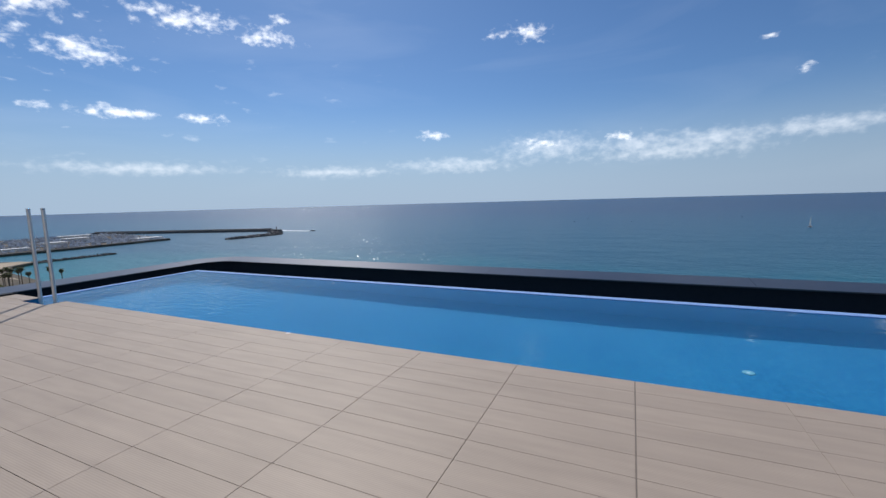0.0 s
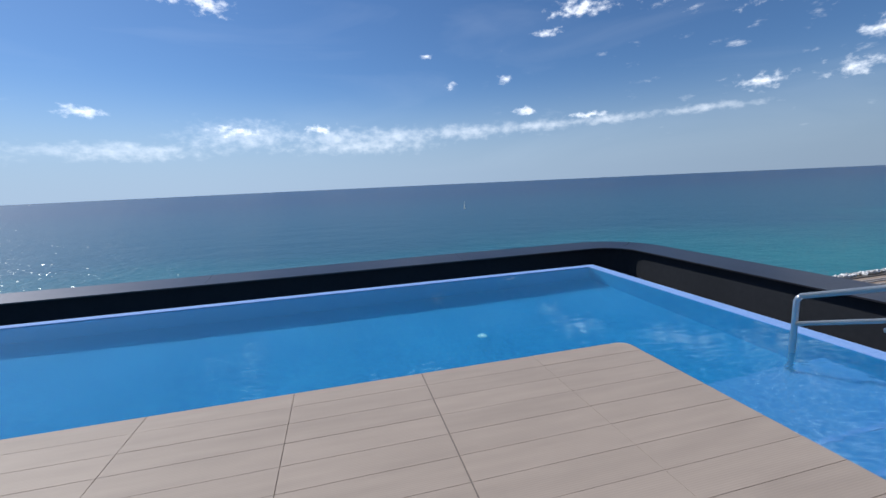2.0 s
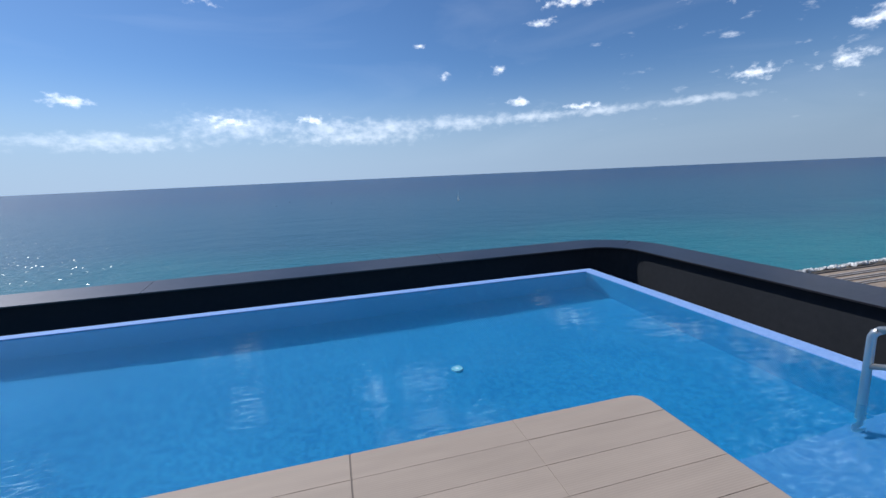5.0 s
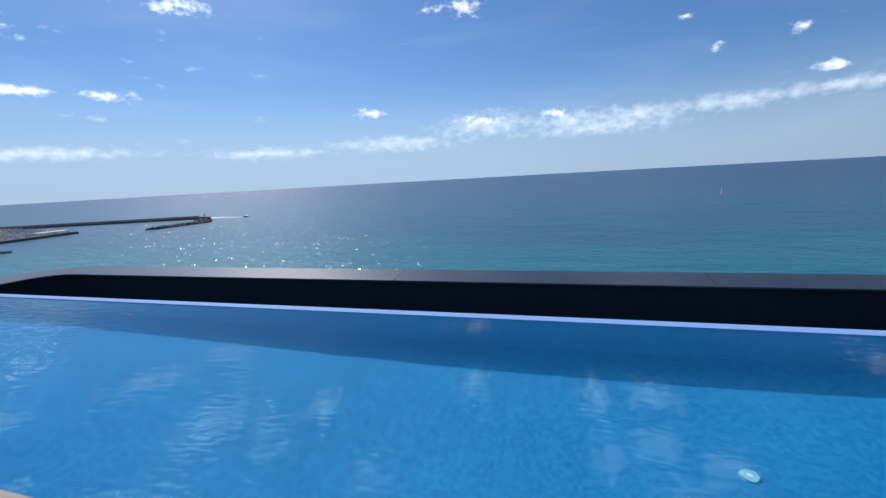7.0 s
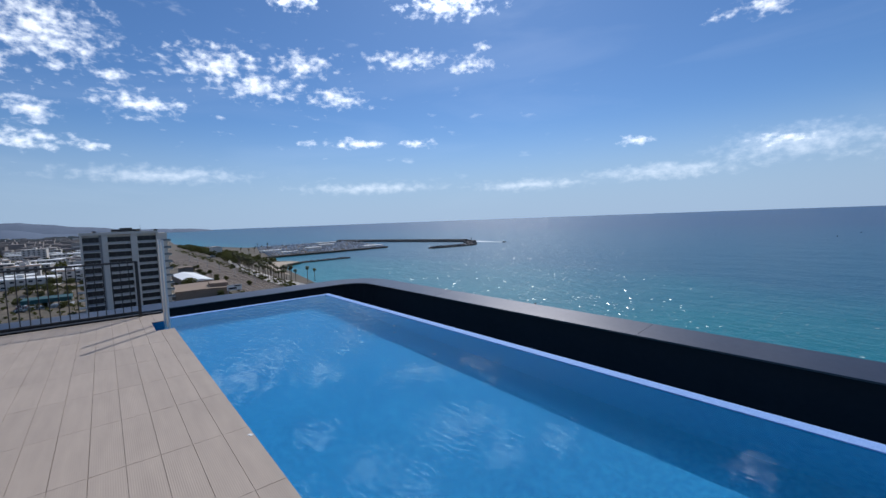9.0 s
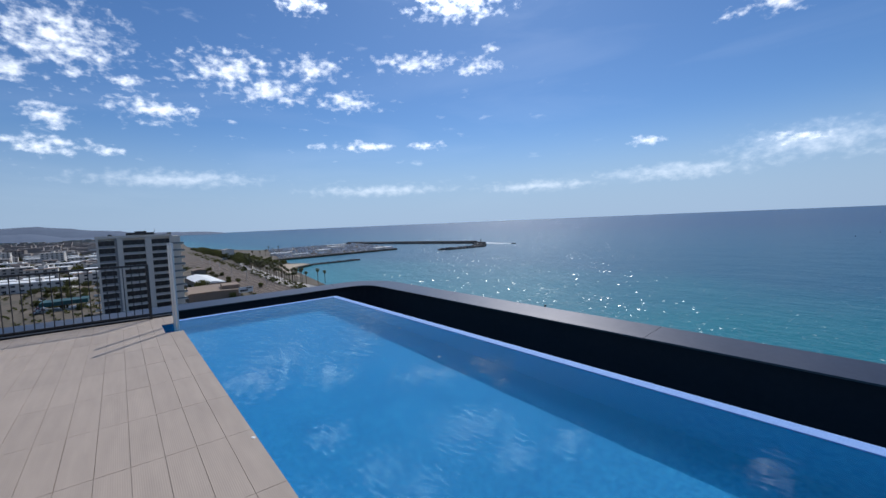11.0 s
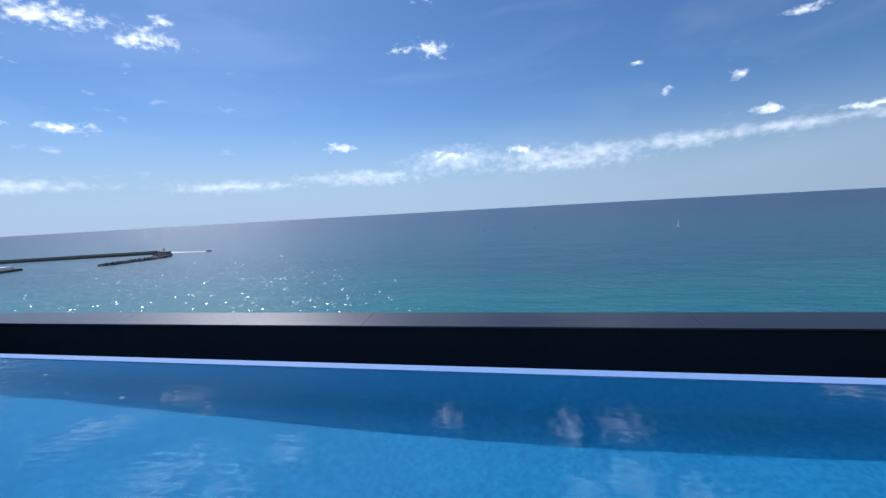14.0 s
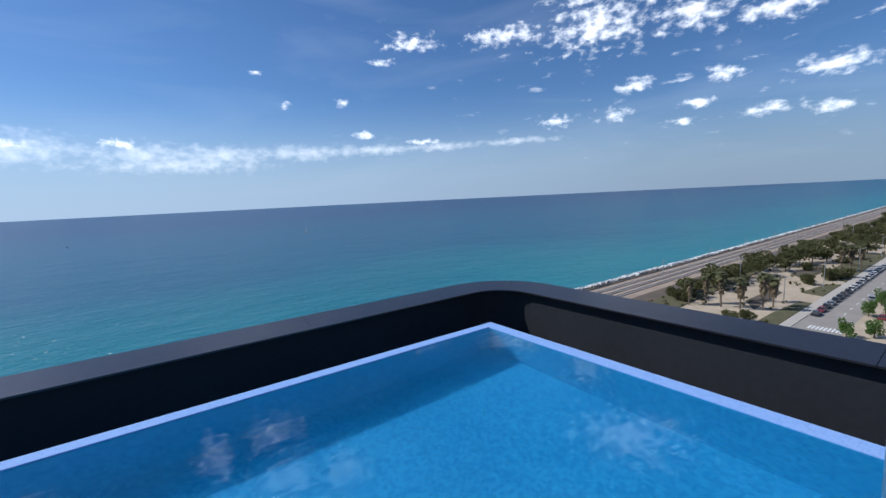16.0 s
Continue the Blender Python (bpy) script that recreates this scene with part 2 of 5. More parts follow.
def tile_material():
    """Ribbed beige porcelain plank: fine ribs along x, pale streaks, a tone of its own for each tile."""
    m = bpy.data.materials.new("porcelain_plank")
    m.use_nodes = True
    nt = m.node_tree
    N, L = nt.nodes.new, nt.links.new
    p = nt.nodes["Principled BSDF"]
    geo = N("ShaderNodeNewGeometry")
    info = N("ShaderNodeObjectInfo")
    st = N("ShaderNodeVectorMath")
    st.operation = "MULTIPLY"
    st.inputs[1].default_value = (0.8, 5.5, 1)
    L(geo.outputs["Position"], st.inputs[0])
    streak = N("ShaderNodeTexNoise")
    streak.inputs["Scale"].default_value, streak.inputs["Detail"].default_value = 2.2, 6
    L(st.outputs[0], streak.inputs["Vector"])
    blot = N("ShaderNodeTexNoise")
    blot.inputs["Scale"].default_value, blot.inputs["Detail"].default_value = 1.3, 5
    L(geo.outputs["Position"], blot.inputs["Vector"])
    a = N("ShaderNodeMath")
    a.operation = "MULTIPLY_ADD"
    a.inputs[1].default_value = 0.6
    L(streak.outputs["Fac"], a.inputs[0])
    b = N("ShaderNodeMath")
    b.operation = "MULTIPLY_ADD"
    b.inputs[1].default_value = 0.4
    L(blot.outputs["Fac"], b.inputs[0])
    r = N("ShaderNodeMath")
    r.operation = "MULTIPLY_ADD"
    r.inputs[1].default_value, r.inputs[2].default_value = 0.14, -0.07
    L(info.outputs["Random"], r.inputs[0])
    L(r.outputs[0], b.inputs[2])
    L(b.outputs[0], a.inputs[2])
    ramp = N("ShaderNodeValToRGB")
    ramp.color_ramp.elements[0].position, ramp.color_ramp.elements[0].color = 0.3, (*[c * 0.89 for c in TILE], 1)
    ramp.color_ramp.elements[1].position, ramp.color_ramp.elements[1].color = 0.72, (*[c * 1.09 for c in TILE], 1)
    L(a.outputs[0], ramp.inputs[0])
    L(ramp.outputs[0], p.inputs["Base Color"])
    p.inputs["Roughness"].default_value, p.inputs["Specular IOR Level"].default_value = 0.6, 0.3
    sep = N("ShaderNodeSeparateXYZ")
    L(geo.outputs["Position"], sep.inputs[0])
    rib = N("ShaderNodeMath")
    rib.operation = "MULTIPLY"
    rib.inputs[1].default_value = 2 * math.pi / 0.0125
    L(sep.outputs[1], rib.inputs[0])
    sn = N("ShaderNodeMath")
    sn.operation = "SINE"
    L(rib.outputs[0], sn.inputs[0])
    bp = N("ShaderNodeBump")
    bp.inputs["Strength"].default_value, bp.inputs["Distance"].default_value = 0.14, 0.0012
    L(sn.outputs[0], bp.inputs["Height"])
    L(bp.outputs[0], p.inputs["Normal"])
    return m


def mosaic_material(name, lo, hi, size=0.025, rough=0.7, grid=0.25, cell=0.55):
    """Small square glass mosaic with pale joints."""
    m = bpy.data.materials.new(name)
    m.use_nodes = True
    nt = m.node_tree
    N, L = nt.nodes.new, nt.links.new
    p = nt.nodes["Principled BSDF"]
    geo = N("ShaderNodeNewGeometry")
    sc = N("ShaderNodeVectorMath")
    sc.operation = "SCALE"
    sc.inputs["Scale"].default_value = 1 / size
    L(geo.outputs["Position"], sc.inputs[0])
    fl = N("ShaderNodeVectorMath")
    fl.operation = "FLOOR"
    L(sc.outputs[0], fl.inputs[0])
    wn = N("ShaderNodeTexWhiteNoise")
    L(fl.outputs[0], wn.inputs["Vector"])
    fr = N("ShaderNodeVectorMath")
    fr.operation = "FRACTION"
    L(sc.outputs[0], fr.inputs[0])
    mix = N("ShaderNodeMix")
    mix.data_type = "RGBA"
    mix.inputs["A"].default_value, mix.inputs["B"].default_value = (*lo, 1), (*hi, 1)
    big = N("ShaderNodeTexNoise")
    big.inputs["Scale"].default_value, big.inputs["Detail"].default_value = 0.9, 4
    L(geo.outputs["Position"], big.inputs["Vector"])
    av = N("ShaderNodeMath")
    av.operation = "MULTIPLY_ADD"
    av.inputs[1].default_value = cell
    L(wn.outputs["Value"], av.inputs[0])
    hv = N("ShaderNodeMath")
    hv.operation = "MULTIPLY"
    hv.inputs[1].default_value = 1.0 - cell
    L(big.outputs["Fac"], hv.inputs[0])
    L(hv.outputs[0], av.inputs[2])
    L(av.outputs[0], mix.inputs["Factor"])
    L(mix.outputs["Result"], p.inputs["Base Color"])
    p.inputs["Roughness"].default_value, p.inputs["Specular IOR Level"].default_value = rough, 0.15
    m1 = N("ShaderNodeVectorMath")
    m1.operation = "SUBTRACT"
    m1.inputs[1].default_value = (0.5, 0.5, 0.5)
    L(fr.outputs[0], m1.inputs[0])
    ab = N("ShaderNodeVectorMath")
    ab.operation = "ABSOLUTE"
    L(m1.outputs[0], ab.inputs[0])
    sx = N("ShaderNodeSeparateXYZ")
    L(ab.outputs[0], sx.inputs[0])
    gx = N("ShaderNodeMath")
    gx.operation = "GREATER_THAN"
    gx.inputs[1].default_value = 0.45
    mxx = N("ShaderNodeMath")
    mxx.operation = "MAXIMUM"
    L(sx.outputs[0], mxx.inputs[0])
    L(sx.outputs[1], mxx.inputs[1])
    L(mxx.outputs[0], gx.inputs[0])
    jm = N("ShaderNodeMix")
    jm.data_type = "RGBA"
    jm.inputs["B"].default_value = (*[min(1, c * 1.35 + 0.03) for c in hi], 1)
    gm = N("ShaderNodeMath")
    gm.operation = "MULTIPLY"
    gm.inputs[1].default_value = grid
    L(gx.outputs[0], gm.inputs[0])
    L(gm.outputs[0], jm.inputs["Factor"])
    L(mix.outputs["Result"], jm.inputs["A"])
    L(jm.outputs["Result"], p.inputs["Base Color"])
    return m


def water_material():
    """Clear pool water: refracting, rippled in two scales."""
    m = bpy.data.materials.new("pool_water")
    m.use_nodes = True
    nt = m.node_tree
    N, L = nt.nodes.new, nt.links.new
    p = nt.nodes["Principled BSDF"]
    p.inputs["Base Color"].default_value = (0.62, 0.90, 1.0, 1)
    p.inputs["Transmission Weight"].default_value = 1.0
    p.inputs["IOR"].default_value, p.inputs["Roughness"].default_value = 1.333, 0.0
    p.inputs["Specular Tint"].default_value = (0.62, 0.88, 1.0, 1)
    geo = N("ShaderNodeNewGeometry")
    st = N("ShaderNodeVectorMath")
    st.operation = "MULTIPLY"
    st.inputs[1].default_value = (1.0, 2.4, 1)
    L(geo.outputs["Position"], st.inputs[0])
    n1 = N("ShaderNodeTexNoise")
    n1.inputs["Scale"].default_value, n1.inputs["Detail"].default_value, n1.inputs["Distortion"].default_value = 4.2, 1, 0.4
    L(st.outputs[0], n1.inputs["Vector"])
    n2 = N("ShaderNodeTexNoise")
    n2.inputs["Scale"].default_value, n2.inputs["Detail"].default_value = 9.0, 0.5
    L(st.outputs[0], n2.inputs["Vector"])
    def calc(op, u, v=None, clamp=False):
        n = N("ShaderNodeMath")
        n.operation, n.use_clamp = op, clamp
        for i, w in enumerate((u, v)):
            if isinstance(w, (int, float)):
                n.inputs[i].default_value = w
            elif w is not None:
                L(w, n.inputs[i])
        return n.outputs[0]

    def patch(x, y, rx, ry):
        """1 in the middle of a ruffled patch, 0 outside it; and the distance from the middle."""
        q = N("ShaderNodeVectorMath")
        q.operation = "MULTIPLY_ADD"
        q.inputs[1].default_value, q.inputs[2].default_value = (1 / rx, 1 / ry, 0), (-x / rx, -y / ry, 0)
        L(geo.outputs["Position"], q.inputs[0])
        ln = N("ShaderNodeVectorMath")
        ln.operation = "LENGTH"
        L(q.outputs[0], ln.inputs[0])
        r = N("ShaderNodeMapRange")
        r.interpolation_type = "SMOOTHSTEP"
        r.inputs["From Min"].default_value, r.inputs["From Max"].default_value = 1.25, 0.35
        L(ln.outputs["Value"], r.inputs["Value"])
        return r.outputs[0], ln.outputs["Value"]

    # calm and ruffled patches: wind by the deck edge, the stairs, the far end under the ladder
    pn = N("ShaderNodeTexNoise")
    pn.inputs["Scale"].default_value, pn.inputs["Detail"].default_value = 1.1, 3
    L(geo.outputs["Position"], pn.inputs["Vector"])
    pr = N("ShaderNodeMapRange")
    pr.inputs["From Min"].default_value, pr.inputs["From Max"].default_value = 0.40, 0.66
    pr.inputs["To Min"].default_value, pr.inputs["To Max"].default_value = 0.25, 1.0
    L(pn.outputs["Fac"], pr.inputs["Value"])
    wind = patch(-3.2, 0.9, 2.9, 1.5)[0]
    stair, away = patch(1.05, -0.95, 0.95, 0.85)
    end = patch(-9.8, 1.8, 3.0, 2.3)[0]
    rough = calc("ADD", calc("MULTIPLY", calc("ADD", calc("MULTIPLY", wind, 1.25), calc("MULTIPLY", end, 1.3)), pr.outputs[0]), calc("MULTIPLY", stair, 1.0))
    fine = calc("MULTIPLY", n2.outputs["Fac"], calc("ADD", rough, calc("MULTIPLY", pr.outputs[0], 0.10)))
    swell = calc("MULTIPLY", n1.outputs["Fac"], calc("ADD", calc("MULTIPLY", calc("ADD", stair, end), 1.6), 0.20))
    rings = calc("MULTIPLY", calc("SINE", calc("ADD", calc("MULTIPLY", away, 46.0), calc("MULTIPLY", n1.outputs["Fac"], 14.0))), calc("MULTIPLY", stair, 0.16))
    height = calc("ADD", calc("ADD", calc("MULTIPLY", fine, 0.34), swell), rings)
    b = N("ShaderNodeBump")
    b.inputs["Strength"].default_value, b.inputs["Distance"].default_value = 0.30, 0.02
    L(height, b.inputs["Height"])
    L(b.outputs[0], p.inputs["Normal"])
    # steep little facets that catch the sun
    wl = N("ShaderNodeTexVoronoi")
    wl.inputs["Scale"].default_value = 6.5
    L(geo.outputs["Position"], wl.inputs["Vector"])
    tilt = N("ShaderNodeVectorMath")
    tilt.operation = "MULTIPLY_ADD"
    tilt.inputs[1].default_value, tilt.inputs[2].default_value = (0.68, 0.68, 0.0), (-0.34, -0.34, 1.0)
    L(wl.outputs["Color"], tilt.inputs[0])
    unit = N("ShaderNodeVectorMath")
    unit.operation = "NORMALIZE"
    L(tilt.outputs[0], unit.inputs[0])
    L(unit.outputs[0], p.inputs["Coat Normal"])
    glint = patch(-7.9, 2.5, 2.3, 1.0)[0]
    L(calc("MULTIPLY", calc("LESS_THAN", wl.outputs["Distance"], 0.17), calc("MULTIPLY", glint, 0.7)), p.inputs["Coat Weight"])
    p.inputs["Coat Roughness"].default_value, p.inputs["Coat IOR"].default_value = 0.30, 1.333
    # a little light is scattered back by the water itself
    cloudy = N("ShaderNodeBsdfDiffuse")
    cloudy.inputs["Color"].default_value = (0.0, 0.25, 0.56, 1)
    both = N("ShaderNodeMixShader")
    both.inputs[0].default_value = 0.19
    L(p.outputs[0], both.inputs[1])
    L(cloudy.outputs[0], both.inputs[2])
    L(both.outputs[0], nt.nodes["Material Output"].inputs["Surface"])
    return m


def sea_material():
    """Open sea: turquoise over the shallows, deeper blue far out, with wind waves in three scales."""
    m = bpy.data.materials.new("sea_water")
    m.use_nodes = True
    nt = m.node_tree
    N, L = nt.nodes.new, nt.links.new
    p = nt.nodes["Principled BSDF"]
    geo = N("ShaderNodeNewGeometry")
    sep = N("ShaderNodeSeparateXYZ")
    L(geo.outputs["Position"], sep.inputs[0])
    blot = N("ShaderNodeTexNoise")
    blot.inputs["Scale"].default_value, blot.inputs["Detail"].default_value = 0.006, 5
    L(geo.outputs["Position"], blot.inputs["Vector"])
    dist = N("ShaderNodeMath")
    dist.operation = "MULTIPLY_ADD"
    dist.inputs[1].default_value = 260.0
    L(blot.outputs["Fac"], dist.inputs[0])
    L(sep.outputs[1], dist.inputs[2])
    rp = N("ShaderNodeMapRange")
    rp.inputs["From Min"].default_value, rp.inputs["From Max"].default_value = 180, 1500
    L(dist.outputs[0], rp.inputs["Value"])
    ramp = N("ShaderNodeValToRGB")
    e = ramp.color_ramp.elements
    e[0].position, e[0].color = 0.0, (0.008, 0.205, 0.230, 1)
    e[1].position, e[1].color = 1.0, (0.006, 0.041, 0.108, 1)
    k = ramp.color_ramp.elements.new(0.18)
    k.color = (0.006, 0.094, 0.158, 1)
    L(rp.outputs[0], ramp.inputs[0])
    L(ramp.outputs[0], p.inputs["Base Color"])
    p.inputs["Roughness"].default_value, p.inputs["IOR"].default_value, p.inputs["Specular IOR Level"].default_value = 0.33, 1.333, 0.30
    st = N("ShaderNodeVectorMath")
    st.operation = "MULTIPLY"
    st.inputs[1].default_value = (0.6, 1.0, 1)
    L(geo.outputs["Position"], st.inputs[0])
    h = None
    for sc, am in ((0.04, 2.4), (0.22, 0.9), (1.1, 0.22)):
        n = N("ShaderNodeTexNoise")
        n.inputs["Scale"].default_value, n.inputs["Detail"].default_value = sc, 4
        L(st.outputs[0], n.inputs["Vector"])
        a = N("ShaderNodeMath")
        a.operation = "MULTIPLY_ADD"
        a.inputs[1].default_value = am
        L(n.outputs["Fac"], a.inputs[0])
        if h is not None:
            L(h, a.inputs[2])
        else:
            a.inputs[2].default_value = 0
        h = a.outputs[0]
    b = N("ShaderNodeBump")
    b.inputs["Strength"].default_value, b.inputs["Distance"].default_value = 0.55, 1.0
    L(h, b.inputs["Height"])
    L(b.outputs[0], p.inputs["Normal"])
    # small steep wavelets, each facing its own way, that flash in the sun
    wl = N("ShaderNodeTexVoronoi")
    wl.inputs["Scale"].default_value = 1.0
    L(st.outputs[0], wl.inputs["Vector"])
    tilt = N("ShaderNodeVectorMath")
    tilt.operation = "MULTIPLY_ADD"
    tilt.inputs[1].default_value, tilt.inputs[2].default_value = (0.84, 0.84, 0.0), (-0.42, -0.42, 1.0)
    L(wl.outputs["Color"], tilt.inputs[0])
    unit = N("ShaderNodeVectorMath")
    unit.operation = "NORMALIZE"
    L(tilt.outputs[0], unit.inputs[0])
    L(unit.outputs[0], p.inputs["Coat Normal"])
    crest = N("ShaderNodeMapRange")
    crest.inputs["From Min"].default_value, crest.inputs["From Max"].default_value, crest.inputs["To Max"].default_value = 0.40, 0.30, 0.62
    L(wl.outputs["Distance"], crest.inputs["Value"])
    L(crest.outputs[0], p.inputs["Coat Weight"])
    p.inputs["Coat Roughness"].default_value, p.inputs["Coat IOR"].default_value = 0.20, 1.33
    return m


TILE = (0.412, 0.334, 0.270)
M_TILE = tile_material()
M_GROUT = mat("grout", (0.16, 0.13, 0.11), 0.9)
M_POOL = mosaic_material("blue_mosaic", (0.004, 0.098, 0.245), (0.034, 0.228, 0.432), 0.030, grid=0.04, cell=0.40)
M_RIM = mosaic_material("pale_rim_mosaic", (0.20, 0.35, 0.68), (0.29, 0.45, 0.78))
M_LEDGE = mosaic_material("lavender_mosaic", (0.12, 0.17, 0.42), (0.31, 0.33, 0.62), 0.03, grid=0.45)
M_STEP = mosaic_material("pale_blue_mosaic", (0.040, 0.16, 0.36), (0.085, 0.23, 0.44), 0.03, grid=0.30)
M_NOSE = mosaic_material("pale_nosing_mosaic", (0.085, 0.20, 0.43), (0.14, 0.26, 0.52), 0.03, grid=0.3)
M_WATER = water_material()
M_SEA = sea_material()
M_CAP = mat("anodised_cap", (0.115, 0.108, 0.112), 0.31, 0.85, 0.12, 1.5, 0.015, 120)
M_BLACK = mat("black_coping", (0.012, 0.013, 0.016), 0.6, 0.0, 0.2, 2.0, spec=0.2)
M_WALLGREY = mat("dark_grey_render", (0.024, 0.027, 0.033), 0.85, 0.0, 0.15, 1.2, 0.15, 90, spec=0.15)
M_STEEL = mat("brushed_steel", (0.62, 0.61, 0.60), 0.42, 1.0, 0.06, 10)
M_FENCE = mat("black_powder_coat", (0.02, 0.02, 0.022), 0.4, 0.0, 0.2, 8)
M_WHITE = mat("white_render", (0.74, 0.73, 0.70), 0.8, 0.0, 0.06, 0.8, 0.1, 30)
M_CHIP = mat("white_plastic", (0.8, 0.8, 0.78), 0.4)
M_DISC = mat("pale_disc", (0.26, 0.52, 0.58), 0.4)

# ---- builders ----


def link(name, bm, material, smooth=False):
    me = bpy.data.meshes.new(name)
    bmesh.ops.recalc_face_normals(bm, faces=bm.faces)
    bm.to_mesh(me)
    bm.free()
    if smooth:
        for f in me.polygons:
            f.use_smooth = True
    for m in material if isinstance(material, (list, tuple)) else (material,):
        me.materials.append(m)
    return new(name, me)


def part(name, bm, material, parent, label="", smooth=False):
    ob = link(name, bm, material, smooth)
    ob.parent = parent
    if label:
        tagged(ob, label)
    return ob


def thing(name, x, y, z, label, category, group="", kind="", rz=0.0):
    ob = new(name)
    ob.empty_display_size = 0.1
    ob.matrix_basis = pose(x, y, z, 0, 0, rz)
    return tagged(ob, label, category, group, kind)


def box(bm, x0, x1, y0, y1, z0, z1, bevel=0.0):
    g = bmesh.ops.create_cube(bm, size=1.0, matrix=Matrix.Translation(((x0 + x1) / 2, (y0 + y1) / 2, (z0 + z1) / 2)) @ Matrix.Diagonal((x1 - x0, y1 - y0, z1 - z0, 1)))
    if bevel:
        es = list({e for v in g["verts"] for e in v.link_edges})
        bmesh.ops.bevel(bm, geom=es, offset=bevel, segments=2, affect="EDGES", profile=0.5)
    return bm


def prism(bm, pts, z0, z1):
    """An upright prism over the outline pts."""
    lo = [bm.verts.new((x, y, z0)) for x, y in pts]
    hi = [bm.verts.new((x, y, z1)) for x, y in pts]
    n = len(pts)
    bm.faces.new(hi)
    bm.faces.new(lo[::-1])
    for i in range(n):
        bm.faces.new((lo[i], lo[(i + 1) % n], hi[(i + 1) % n], hi[i]))
    return bm


def tube(bm, path, r, seg=12):
    """A round bar along the points of path, with closed ends."""
    path = [Vector(p) for p in path]
    rings = []
    for i, p in enumerate(path):
        d = (path[min(i + 1, len(path) - 1)] - path[max(i - 1, 0)]).normalized()
        u = d.orthogonal().normalized() if abs(d.x) > 0.9 else d.cross(Vector((1, 0, 0))).normalized()
        v = d.cross(u)
        rings.append([bm.verts.new(p + r * (math.cos(2 * math.pi * k / seg) * u + math.sin(2 * math.pi * k / seg) * v)) for k in range(seg)])
    for a, b in zip(rings, rings[1:]):
        for k in range(seg):
            bm.faces.new((a[k], a[(k + 1) % seg], b[(k + 1) % seg], b[k]))
    bm.faces.new(rings[0][::-1])
    bm.faces.new(rings[-1])
    return bm


def B():
    return bmesh.new()


# ---- the roof terrace: pool, deck, parapet ----
WZ = -0.20                      # water level
FLOOR = WZ - 0.80               # pool floor
XL, XR, YF = -11.79, 1.96, 3.46  # inner faces of the pool
XLO, XRO, YFO = -11.93, 2.13, 3.61
YS = -2.06                      # near end of the stair arm
NX0, NX1, NY = -10.60, -9.82, -0.25   # ladder recess

pool = tagged(link("pool_shell", box(B(), XLO, XRO, YS - 0.2, YFO, FLOOR - 0.25, FLOOR), M_POOL), "blue mosaic lined roof pool, full of clear water", "pool", kind="structure")
bm = B()
box(bm, XL, XR, YF, YFO, -2.3, -0.205)
box(bm, XLO, XL, -0.4, YFO, -2.3, -0.205)
box(bm, XR, XRO, YS - 0.2, YFO, -2.3, -0.205)
part("far_wall", bm, M_POOL, pool)
bm = B()
box(bm, XL, NX0, -0.2, 0, FLOOR, -0.014)
box(bm, NX1, 0, -0.2, 0, FLOOR, -0.014)
box(bm, NX0 - 0.1, NX1 + 0.1, NY - 0.2, NY, FLOOR, -0.014)
box(bm, NX0 - 0.1, NX0, NY, -0.2, FLOOR, -0.014)
box(bm, NX1, NX1 + 0.1, NY, -0.2, FLOOR, -0.014)
box(bm, -0.2, 0, YS - 0.2, -0.2, FLOOR, -0.014)
box(bm, 0, XR, YS - 0.2, YS, FLOOR, -0.014)
part("near_wall", bm, M_POOL, pool)
for i, (y0, y1, dz) in enumerate(((YS, -1.74, 0.10), (-1.74, -1.42, 0.24), (-1.42, -1.08, 0.35), (-1.08, -0.22, 0.46))):
    step = part("step", box(B(), 0, XR, y0, y1, FLOOR, WZ - dz, 0.006), M_LEDGE if i == 0 else M_STEP, pool, "lavender mosaic top step" if i == 0 else "")
    if i < 3:
        part("nosing", box(B(), 0.002, XR - 0.002, y1 - (0.012 if i == 0 else 0.035), y1 + 0.003, WZ - dz + 0.0005, WZ - dz + 0.004), M_NOSE, step)
rim_bm = B()
box(rim_bm, XL, XRO, YF, YFO, -0.205, -0.190, 0.003)
part("rim", rim_bm, M_RIM, pool, "pale lavender overflow edge")
rim_bm = B()
box(rim_bm, XLO, XL, -0.4, YFO, -0.205, -0.190, 0.003)
part("rim", rim_bm, M_RIM, pool)
rim_bm = B()
box(rim_bm, XR, XRO, YS, YF, -0.205, -0.190, 0.003)
part("rim", rim_bm, M_RIM, pool)

bm = B()
outline = [(XL, 0), (NX0, 0), (NX0, NY), (NX1, NY), (NX1, 0), (-0.10, -0.003), (-0.04, -0.025), (-0.025, -0.04), (-0.003, -0.10), (0, YS), (XR, YS), (XR, YF), (XL, YF)]
bm.faces.new([bm.verts.new((x, y, WZ)) for x, y in outline])
bmesh.ops.triangulate(bm, faces=bm.faces)
water_me = bpy.data.meshes.new("water")
bmesh.ops.recalc_face_normals(bm, faces=bm.faces)
if bm.faces[:][0].normal.z < 0:
    bmesh.ops.reverse_faces(bm, faces=bm.faces)
bm.to_mesh(water_me)
bm.free()
water_me.materials.append(M_WATER)
water = tagged(new("water", water_me), "clear rippled pool water with cloud reflections", "water", kind="structure")
water.visible_shadow = False

